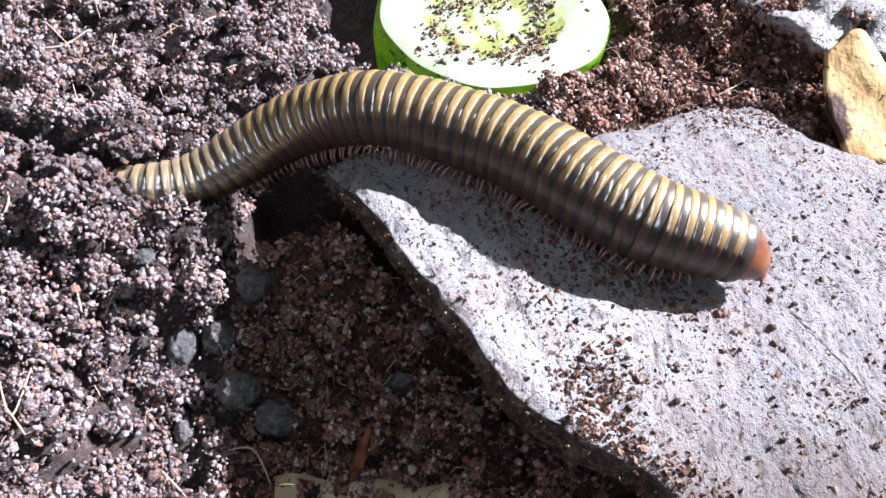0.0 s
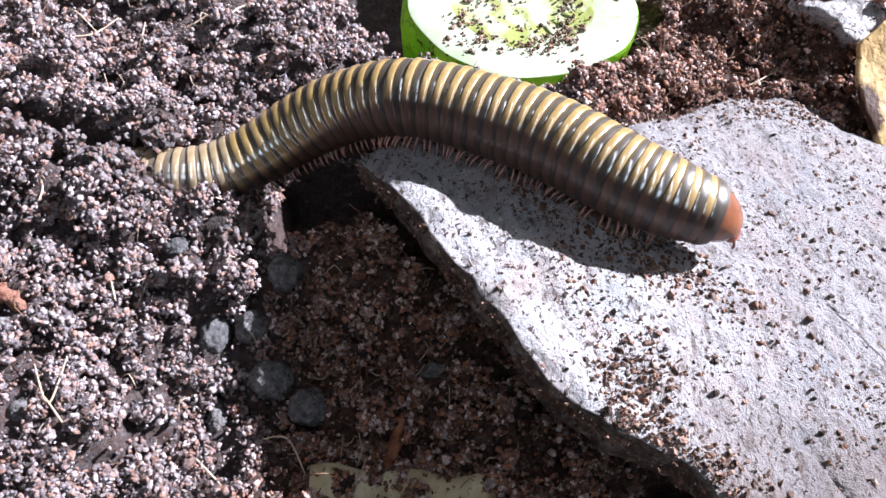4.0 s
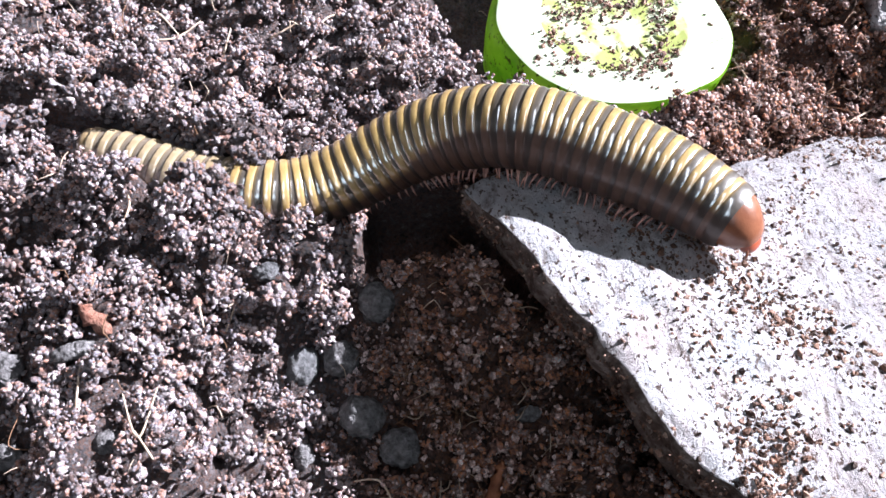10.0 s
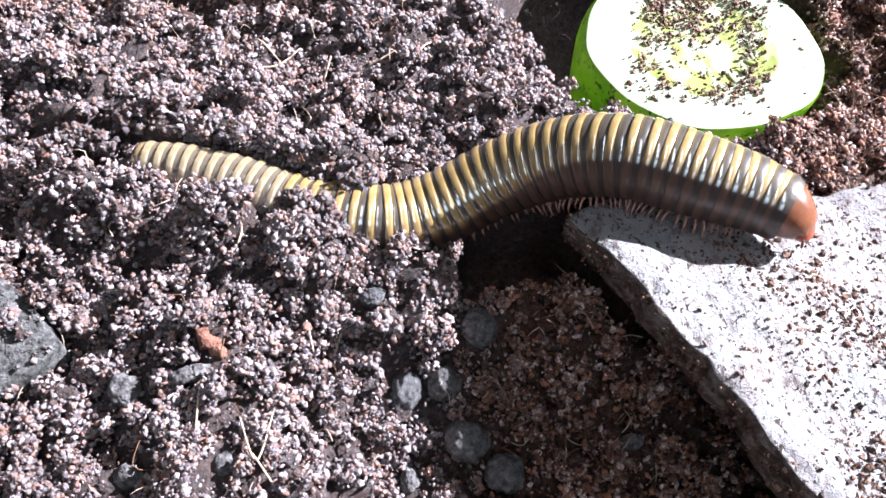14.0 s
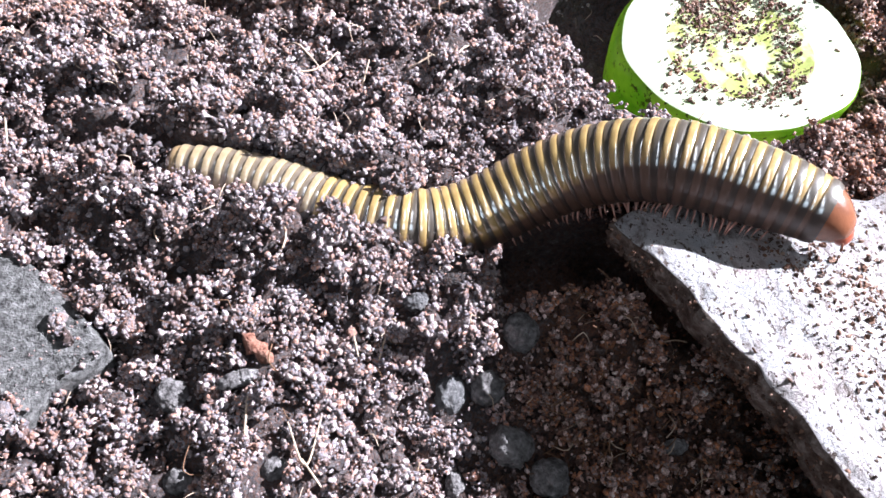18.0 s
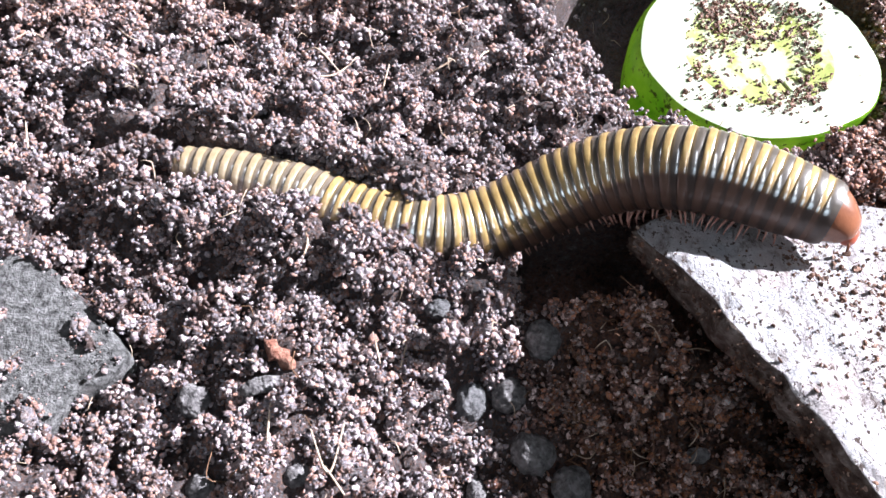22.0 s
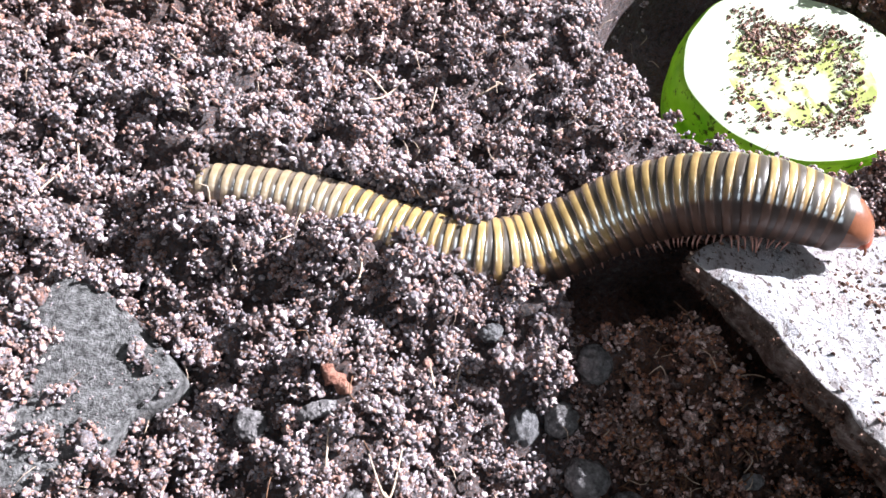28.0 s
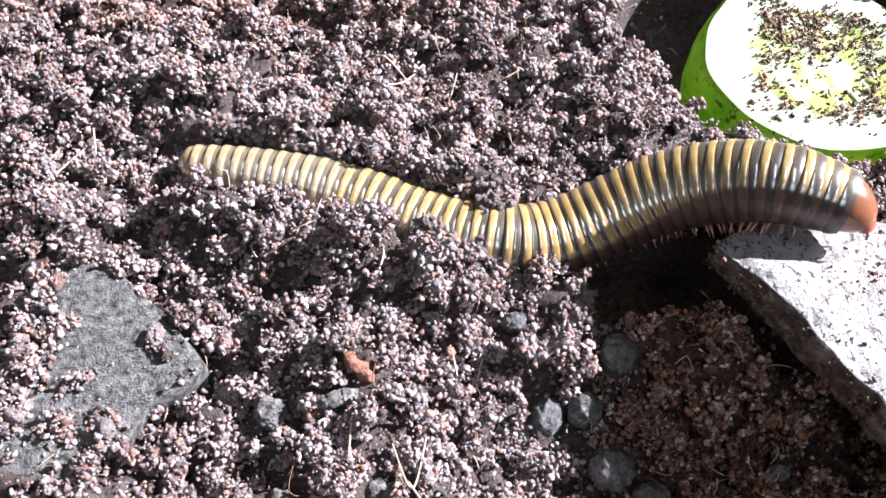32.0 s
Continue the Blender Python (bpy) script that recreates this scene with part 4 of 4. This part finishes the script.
def build_crumbs():
    r = np.random.default_rng(45)
    p, s = scatter(5200, 0.08, 0.25, 105, 0.12)
    v, t = lumps(p, s * 0.78, 2, 0.12, 8, 0.7)
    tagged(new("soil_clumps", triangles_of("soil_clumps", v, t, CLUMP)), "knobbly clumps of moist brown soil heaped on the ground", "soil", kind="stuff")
    # round grains that cling to the clumps, and loose ones between them
    own = np.repeat(np.arange(len(p)), (2.5 * (s / 0.042) ** 2).astype(int) + 3)
    n = len(own)
    d = r.normal(size=(n, 3))
    d /= np.linalg.norm(d, axis=1)[:, None]
    d[:, 2] = np.where(d[:, 2] < -0.25, -d[:, 2], d[:, 2])
    stretch = r.uniform(0.75, 1.25, (len(p), 3)) * (1, 1, 0.9)
    cling = p[own] + d * stretch[own] * (s[own] * r.uniform(0.66, 1.12, n))[:, None]
    size = 0.016 + 0.044 * r.random(n) ** 1.7
    fit = body_clear(cling[:, 0], cling[:, 1], cling[:, 2], 0.58) & crumb_room(cling[:, 0], cling[:, 1], cling[:, 2], size)
    q, k = scatter(32000, 0.015, 0.055, 101, 0.12)
    q, k = np.concatenate([q, cling[fit]]), np.concatenate([k, size[fit]])
    v, t = lumps(q, k, 1, 0.42, 5, 0.45)
    tagged(new("soil_grains", triangles_of("soil_grains", v, t, CRUMB)), "small moist grains of brown soil covering the ground", "soil", kind="stuff")
    r = np.random.default_rng(9)
    x, y = r.uniform(-0.8, 9.8, 22000), r.uniform(1.4, 10.7, 22000)
    dense = value_noise(x / 0.8, y / 0.8, 5) * 0.5 + value_noise(x / 0.3, y / 0.3, 15) * 0.5 + 0.9 * np.exp(-((x - 2.7) ** 2 + (y - 3.7) ** 2) / 0.35)
    keep = inside(bark_outline, x, y) & (dense > r.random(22000) * 1.9 - 0.3 + 0.45 * step(2.6, 1.4, x))
    heaps = [(2.75, 3.85, 0.3, 320), (2.2, 5.4, 0.3, 60), (6.1, 9.9, 0.3, 160), (7.1, 9.9, 0.22, 120), (4.9, 4.6, 0.35, 50), (3.9, 5.6, 0.3, 40), (5.6, 3.2, 0.5, 60), (2.2, 6.6, 0.5, 90), (1.5, 7.1, 0.35, 40), (3.2, 5.9, 0.4, 80), (4.2, 5.2, 0.3, 60), (6.6, 6.4, 0.5, 50), (1.45, 7.25, 0.12, 12), (6.9, 9.9, 0.35, 50), (1.7, 6.95, 0.35, 110), (2.6, 6.4, 0.35, 150), (3.2, 5.9, 0.35, 150), (3.8, 5.45, 0.3, 110), (2.6, 3.3, 0.16, 120), (3.1, 3.0, 0.16, 140), (3.6, 2.7, 0.2, 160), (4.2, 2.2, 0.25, 120)]
    hx = np.concatenate([r.normal(a, w, n) for a, b, w, n in heaps])
    hy = np.concatenate([r.normal(b, w, n) for a, b, w, n in heaps])
    hold = inside(bark_outline, hx, hy)
    x, y = np.concatenate([x[keep], hx[hold]]), np.concatenate([y[keep], hy[hold]])
    s = 0.011 + 0.032 * r.random(len(x)) ** 2.6
    s[keep.sum():] += 0.004
    spots = np.stack([x, y, bark_top(x, y) + bark_relief(x, y) + 0.3 * s], -1)
    # crumbs caught on the broken near side of the slab
    rim = bark_outline[(bark_outline[:, 0] < 5.2) & (bark_outline[:, 1] < 7.7)]
    rim = rim[r.integers(0, len(rim), 1500)] + r.normal(0, 0.05, (1500, 2))
    out = rim - (5.6, 5.4)
    down = 0.12 + 0.88 * r.random(1500)
    rim = rim + out / np.linalg.norm(out, axis=1)[:, None] * (0.06 - 0.1 * down[:, None])
    spots = np.concatenate([spots, np.stack([*rim.T, bark_top(*rim.T) - 0.04 - 0.7 * down], -1)])
    s = np.concatenate([s, 0.012 + 0.026 * r.random(1500) ** 2])
    v, t = lumps(spots, s, 1, 0.5, 12, 0.3)
    tagged(new("bark_litter", triangles_of("bark_litter", v, t, LITTER, False)), "brown crumbs and specks scattered over the bark", "soil", kind="stuff")
    x, y = r.uniform(-1, 1, 11000), r.uniform(-1, 1, 11000)
    d = np.hypot(x, y)
    patches = [(-0.2, 0.3, 0.14, 0.2, 1.5), (0.42, -0.05, 0.09, 0.3, 1.3), (0.15, 0.48, 0.35, 0.14, 1.3), (-0.5, -0.1, 0.13, 0.34, 1.15), (0.3, -0.5, 0.24, 0.11, 1.0), (-0.12, -0.62, 0.34, 0.14, 0.95), (0.15, 0.2, 0.16, 0.1, 0.9), (-0.35, 0.55, 0.15, 0.15, 1.0), (0.15, -0.15, 0.22, 0.2, 0.25)]
    dense = sum(a * np.exp(-(((x - u) / w) ** 2 + ((y - v) / h) ** 2) / 2) for u, v, w, h, a in patches) + 0.55 * value_noise(x * 6, y * 6, 8) + 0.45 * value_noise(x * 14, y * 14, 28) - 0.05
    keep = (d < 0.93) & (dense > r.random(11000) * 1.6 + 0.42)
    x, y, d = x[keep] * SLICE[2], y[keep] * SLICE[3], d[keep]
    s = 0.012 + 0.036 * r.random(len(x)) ** 2
    z = np.interp(d, [0, 0.5, 0.6, 0.7, 1], [-0.27, -0.26, -0.22, -0.19, -0.18])
    v, t = lumps(np.stack([x + SLICE[0], y + SLICE[1], z + 0.02], -1), s, 1, 0.3, 14, 0.55)
    tagged(new("slice_litter", triangles_of("slice_litter", v, t, LITTER, False)), "soil specks stuck to the wet cucumber face", "soil", kind="stuff")


build_crumbs()


# ---------------------------------------------------------------- fibres, chips, leaves
def fibre(points, radius=0.017, material=None, label="thin pale plant fibre lying on the soil"):
    p = np.array(points, float)
    if p.shape[1] == 2:
        h = np.array([float(soil(a, b)) + 0.16 for a, b in p])
        p = np.concatenate([p, h[:, None]], 1)
    mid = p.mean(0)
    curve = rounded(p - mid, 0.06, False)
    t = np.linspace(0, 1, len(curve))
    v, f = tube(curve, radius * (0.45 + 0.55 * np.sin(math.pi * np.clip(t, 0.1, 0.9))), 6)
    ob = new("fibre", mesh_of("fibre", v, f, material or FIBRE))
    return place(tagged(ob, label, "fibre", "fibres on the soil"), *mid)


FIBRES = [[(-6.4, 11.24), (-6.08, 11.1), (-5.64, 10.73)], [(-6.05, 10.48), (-5.69, 10.69), (-5.41, 11.27)], [(-3.32, 10.91), (-3.19, 11.31), (-2.9, 11.67)], [(-4.14, 10.79), (-3.67, 11.11)],
          [(-9.33, 3.51), (-9.45, 4.02), (-9.21, 4.48)], [(-11.62, 8.29), (-11.17, 8.57), (-10.89, 9.58)], [(-11.23, 7.92), (-10.92, 8.34), (-10.69, 8.75)], [(-10.63, 9.15), (-10.47, 8.67)],
          [(-9.28, 10.24), (-8.99, 10.22), (-8.82, 10.01)], [(-11.38, 9.81), (-11.1, 10.27)], [(-1.98, 3.61), (-1.62, 3.61), (-1.33, 3.13)], [(-5.09, 4.35), (-4.76, 3.78), (-4.65, 4.45)],
          [(-4.82, 3.86), (-4.47, 3.47)], [(-4.45, 5.91), (-4.29, 5.49)], [(-2.97, 3.39), (-2.43, 2.9)], [(-4.0, 5.51), (-3.95, 5.89)], [(-5.84, 7.52), (-5.57, 7.11), (-5.65, 6.59)],
          [(-5.64, 4.13), (-5.66, 4.61)], [(6.41, 10.85), (7.19, 11.41)], [(4.58, 11.42), (4.5, 11.78)], [(-4.8, 10.9), (-4.9, 10.3)]]
for line in FIBRES:
    fibre(line)
fibre([(-1.62, 11.44, 0.5), (-1.77, 11.16, 0.35), (-1.66, 11.3, 0.55), (-1.55, 11.63, 0.7)])
fibre([(-3.26, 6.96, 0.45), (-3.19, 7.26, 0.75), (-3.05, 7.36, 0.95)])
fibre([(-3.19, 7.24, 0.7), (-3.02, 7.2, 0.72), (-2.85, 7.23, 0.6)])
fibre([(-0.75, 6.44), (-0.5, 6.5), (-0.19, 6.55)], 0.022, FIBRE_RED, "rusty straight fibre on shaded soil")
fibre([(5.12, 10.41), (5.33, 11.12), (5.52, 11.72)], 0.022, FIBRE_RED, "rusty bent fibre on dark soil")


def build_fuzz():
    r = np.random.default_rng(31)
    pieces, rusty = [], []
    for i in range(900):
        x, y = r.uniform(-13.5, 9), r.uniform(2, 15.5)
        wild = x > 4.2 and y > 10
        if i % 4 == 1:
            x, y = r.uniform(-1.6, 1.2), r.uniform(2.9, 6.9)
        if i % 5 == 0:
            x, y, wild = r.uniform(4.3, 8.6), r.uniform(9.9, 14), True
        if slice_distance(x, y) < 1.15 or abs(y - way_y(x)) < 0.75 or inside(bark_outline, np.array([x]), np.array([y]))[0]:
            continue
        a, l = r.uniform(0, 6.28), r.uniform(0.12, 0.42) * (1.4 if wild else 1)
        h = float(soil(x, y)) + 0.1
        p = np.array([[0, 0, 0], [0.5 * l, r.normal() * 0.2 * l, 0.1 + 0.1 * r.random()], [l, r.normal() * 0.3 * l, 0.05 + 0.2 * r.random() * (2 if wild else 1)]])
        c, s = math.cos(a), math.sin(a)
        q = np.stack([x + p[:, 0] * c - p[:, 1] * s, y + p[:, 0] * s + p[:, 1] * c, h + p[:, 2]], -1)
        (rusty if wild or r.random() < (0.85 if i % 4 == 1 else 0.45) else pieces).append(tube(rounded(q, 0.08, False), 0.004 + 0.006 * r.random(), 4))
    for name, got, m, label in (("pale_fuzz", pieces, FIBRE, "short pale plant fibres among the soil crumbs"), ("rusty_fuzz", rusty, FIBRE_RED, "short rusty coconut fibres among the soil crumbs")):
        v, f = join(got)
        tagged(new(name, mesh_of(name, v, f, m)), label, "fibre", kind="stuff")


build_fuzz()


def chip(name, points, radii, material, label, category):
    p = np.array(points, float)
    mid = p.mean(0)
    curve = rounded(p - mid, 0.05, False)
    t = np.linspace(0, 1, len(curve))
    v, f = tube(curve, np.interp(t, np.linspace(0, 1, len(radii)), radii), 9)
    v = v + 0.05 * np.stack([rough_noise(v[:, 0] * 9, v[:, 1] * 9 + v[:, 2] * 7 + k, 0.6, 80 + k, 3) for k in range(3)], -1)
    return place(tagged(new(name, mesh_of(name, v, f, material)), label, category), *mid)


chip("wood_chip", [(-5.92, 5.56, 0.62), (-5.75, 5.42, 0.72), (-5.5, 5.2, 0.62)], [0.05, 0.13, 0.12, 0.06], CHIP, "small pinkish curved wood chip on the soil", "chip")
chip("twig", [(0.0, 3.98, 0.3), (-0.08, 3.6, 0.14), (-0.17, 3.22, 0.08)], [0.03, 0.085, 0.1], STICK, "short red-brown splinter of wood on dark soil", "twig")
chip("orange_bit", [(-2.47, 4.16, -0.26), (-2.37, 4.08, -0.25)], [0.085, 0.07], CHIP, "tiny orange wood bit among crumbs", "chip")


def sheet(name, grid, thick, material, label, category):
    """A bent sheet of some thickness from a grid of places."""
    g = np.array(grid, float)
    n, m = g.shape[:2]
    mid = g.reshape(-1, 3).mean(0)
    a = (g - mid).reshape(-1, 3)
    du = np.gradient(g, axis=0).reshape(-1, 3)
    dv = np.gradient(g, axis=1).reshape(-1, 3)
    nn = np.cross(du, dv)
    nn /= np.linalg.norm(nn, axis=1)[:, None] + 1e-9
    v = np.concatenate([a + nn * thick / 2, a - nn * thick / 2])
    k = n * m
    f = []
    for i in range(n - 1):
        for j in range(m - 1):
            q = (i * m + j, (i + 1) * m + j, (i + 1) * m + j + 1, i * m + j + 1)
            f += [q, tuple(k + c for c in q[::-1])]
    ring = [i * m for i in range(n)] + [(n - 1) * m + j for j in range(1, m)] + [i * m + m - 1 for i in range(n - 2, -1, -1)] + [j for j in range(m - 2, 0, -1)]
    for c, d in zip(ring, ring[1:] + ring[:1]):
        f.append((c, k + c, k + d, d))
    me = mesh_of(name, v, f, material)
    bm = bmesh.new()
    bm.from_mesh(me)
    bmesh.ops.recalc_face_normals(bm, faces=bm.faces)
    bm.to_mesh(me)
    bm.free()
    return place(tagged(new(name, me), label, category), *mid)


def build_leaves():
    # tan leaf leaning behind the bark
    grid = []
    for i in range(23):
        u = i / 22
        row = []
        for j in range(13):
            w = j / 12
            left = 8.5 - 0.32 * min(u * 3, 1) + 0.55 * max(0, u - 0.82) / 0.18
            right = 10.3 - 1.2 * u
            x = left + (right - left) * w + 0.03 * math.sin(9 * u)
            y = 9.2 + 2.45 * u - 0.25 * w * w * u
            z = 0.12 + 0.95 * u + 0.07 * math.sin(math.pi * w) * (1 - 0.5 * u) + 0.04 * math.sin(5 * w + 6 * u)
            row.append((x, y, z))
        grid.append(row)
    sheet("dry_leaf", grid, 0.03, LEAF, "curled tan dry leaf with brown stains propped behind bark", "leaf")
    grid = []
    for i in range(17):
        row = []
        for j in range(9):
            x = -1.25 + 3.2 * i / 16
            y = 3.2 - 0.08 * (i / 16) - 1.3 * j / 8 + 0.05 * math.sin(i * 1.1) * (j < 2)
            row.append((x, y, 0.22 + 0.05 * math.sin(i * 0.6 + j) - 0.02 * j))
        grid.append(row)
    sheet("fallen_leaf", grid, 0.06, LEAF_CREAM, "flat cream and tan leaf piece lying on soil", "leaf")
    # gnarled piece of bark at the back
    grid = []
    for i in range(41):
        row = []
        for j in range(25):
            x = 7.0 + 5.2 * i / 40
            y = 12.75 - 0.82 * min(x - 7, 1.5) + 3.0 * j / 24 + 0.25 * float(rough_noise(x, j * 0.05, 0.9, 91, 2)) * (j < 3)
            z = 0.45 + 0.35 * math.sin(math.pi * j / 24) + 0.22 * float(rough_noise(x, y, 0.8, 93, 3))
            row.append((x, y, z))
        grid.append(row)
    sheet("bark_piece", grid, 0.35, BARK, "gnarled piece of pale bark behind the leaf", "bark")


build_leaves()

# ---------------------------------------------------------------- clods that the millipede pushes aside
clods = []


def build_clods():
    r = np.random.default_rng(77)
    shapes = []
    for i in range(7):
        v, t = lumps(np.zeros((1, 3)), [1.0], 2, 0.16, 300 + i, 0.65)
        shapes.append(triangles_of("crumb", v, t, CLOD))

    def clod(x, y, z, size, label):
        root = place(tagged(new("soil_clod"), label, "clod", "clods of loose soil"), x, y, z - 0.12 * size)
        for i in range(int(44 + 16 * size)):
            d = r.normal(size=3)
            d *= (0.4 + 0.6 * r.random()) / np.linalg.norm(d)
            ob = part("crumb", shapes[i % 7], root, at=d * np.array([0.24, 0.2, 0.15]) * size, turn=r.uniform(0, 360, 3))
            ob.scale = (r.uniform(0.035, 0.065) * size**0.5,) * 3
        return root

    plan = [(-4.5, 5.0), (-4.8, 6.5), (-6.7, 8.7), (-6.35, 8.6), (-6.0, 8.5), (-5.6, 8.6), (-5.2, 8.4), (-7.05, 9.0), (-7.4, 12.6), (-7.75, 13.6), (-8.1, 25.8), (-8.45, 28.4), (-8.8, 30.2), (-6.5, 8.9), (-5.85, 8.3)]
    for i, (x, at) in enumerate(plan):
        y = float(way_y(x))
        side = 1 if i % 4 else -1
        start = np.array([x + 0.05 * r.normal(), y - 0.1 + 0.12 * r.normal(), 0.72])
        end = np.array([x - 0.12, y + (0.68 if side > 0 else -0.75), 0.42 if side > 0 else 0.34])
        clods.append((clod(*start, 1.1 + 0.3 * r.random(), "loose clod of brown soil crumbs pushed aside"), start, end, at, 50 * side))
    # soil that lies across the body until it slides off
    for x, y, z, at in ((-4.5, 7.64, 0.98, 14.9), (-4.4, 7.5, 0.92, 15.9), (-4.85, 7.72, 0.95, 16.2)):
        start, end = np.array([x, y, z]), np.array([x - 0.1, y - 0.42, z - 0.3])
        clods.append((clod(*start, 1.15, "loose clod of brown soil lying across the millipede"), start, end, at, -40))
    for x, y, z, size in ((-4.35, 7.3, 0.55, 1.4), (-4.55, 8.5, 0.85, 1.5), (-4.15, 8.5, 0.9, 1.3), (-4.7, 7.25, 0.5, 1.2), (-5.6, 7.55, 0.5, 1.0), (-2.72, 6.68, 0.62, 1.25), (-2.55, 6.95, 0.6, 0.9), (-4.5, 7.35, 0.72, 1.6), (-4.15, 7.45, 0.87, 1.5), (-3.95, 7.3, 0.7, 1.5), (-4.9, 7.4, 0.68, 1.4), (-3.7, 7.2, 0.6, 1.3), (-4.0, 8.35, 1.0, 1.3), (-5.3, 7.5, 0.65, 1.3), (-3.45, 7.15, 0.4, 1.2), (-5.9, 7.65, 0.6, 1.1), (-4.8, 8.75, 0.9, 1.4), (-4.98, 7.66, 0.95, 1.0), (-4.02, 8.15, 1.06, 1.2)):
        clod(x, y, z, size, "crumbly clod of soil resting against the millipede")


build_clods()


# ---------------------------------------------------------------- what moves
HEAD_AT = [(0.0, 5.23), (0.5, 5.18), (1.0, 5.08), (1.5, 4.9), (2.0, 4.77), (2.5, 4.67), (3.0, 4.59), (3.5, 4.5), (5.5, 4.03), (6.0, 3.96), (6.5, 3.8), (7.0, 3.6), (7.5, 3.44), (8.0, 3.35),
           (8.5, 3.26), (9.0, 3.17), (9.5, 3.06), (10.0, 2.94), (10.5, 2.87), (11.0, 2.81), (11.5, 2.76), (12.0, 2.69), (12.5, 2.58), (13.0, 2.45), (13.5, 2.36), (14.0, 2.31), (14.5, 2.28),
           (16.5, 2.24), (17.0, 2.22), (18.0, 2.2), (19.0, 2.14), (20.0, 2.08), (21.0, 2.03), (22.0, 1.96), (23.0, 1.92), (24.0, 1.84), (25.0, 1.73), (25.5, 1.68), (27.5, 1.52), (28.0, 1.48),
           (29.0, 1.4), (30.0, 1.27), (30.5, 1.2), (31.0, 1.15), (32.0, 1.1)]
HEAD_DIP = [(0, 0.0), (3, 0.1), (5.5, 0), (9.5, -0.03), (10.0, -0.2), (11.0, -0.22), (12.0, -0.08), (13.5, -0.06), (14.5, -0.02), (17, -0.08), (20, -0.15), (22, -0.14), (24, -0.08), (27.5, -0.04), (29.5, -0.02), (31, -0.18), (32, -0.17)]


def spine(t):
    """The millipede's axis at t seconds, from its face backwards."""
    head = float(np.interp(t, *zip(*HEAD_AT)))
    dip = float(np.interp(t, *zip(*HEAD_DIP)))
    x = np.linspace(head, -10.4, 700)
    y = way_y(x) + (dip + 0.16) * step(head - 1.9, head, x)
    k = step(-3.3, 0.2, x)
    z = 0.42 * (1 - k) + (bark_top(np.maximum(x, -0.7), y) + 0.72) * k - 0.04 * step(head - 1.0, head, x) - 0.17 * step(-3.6, -5.2, x)
    p = np.stack([x, y, z], -1)
    return p, np.concatenate([[0], np.cumsum(np.linalg.norm(np.diff(p, axis=0), axis=1))])


def motions():
    times = np.arange(0, 32.01, 0.5)
    rows = [[] for _ in ring_parts]
    for t in times:
        p, s = spine(t)

        def at(d):
            return np.array([np.interp(d, s, p[:, k]) for k in range(3)])

        for (ob, d, r), out in zip(ring_parts, rows):
            c = at(d + 0.12)
            ahead = Vector(at(max(0.0, d)) - at(d + 0.3)).normalized()
            lean = float(step(-2.4, 0.4, c[0]))
            left = Vector((0, 0.42 * lean, 1)).cross(ahead).normalized()
            up = ahead.cross(left)
            m = Matrix((ahead, left, up)).transposed().to_4x4()
            m.translation = Vector((c - BASE) * CM)
            out.append((float(t), m))
    for (ob, d, r), out in zip(ring_parts, rows):
        walk(ob, out)
    beats = np.arange(0, 32.01, 0.25)
    for ob, i, fore, side, r in leg_parts:
        if i > 27:
            continue
        out = []
        for b in beats:
            phase = 2 * math.pi * (b / 1.1 + (i + (0.5 if fore < 0 else 0)) / 7.0) + 0.5 * math.sin(i * 5.3 + fore * 9)
            swing, rise = 27 * math.sin(phase), 9 * max(0, math.cos(phase))
            m = pose(fore * PITCH * CM, side * 0.22 * CM, -0.47 * CM) @ pose(0, 0, 0, 0, 0, (0 if side > 0 else 180) + swing) @ pose(0, 0, 0, rise)
            out.append((float(b), m))
        walk(ob, out)
    for ob, a, b, t, turn in clods:
        walk(ob, [(0.0, pose(*a * CM)), (t - 0.7, pose(*a * CM)), (t, pose(*((a + b) / 2 + (0, 0, 0.1)) * CM, turn * 0.5)), (t + 0.9, pose(*b * CM, turn)), (32.0, pose(*b * CM, turn))])


motions()
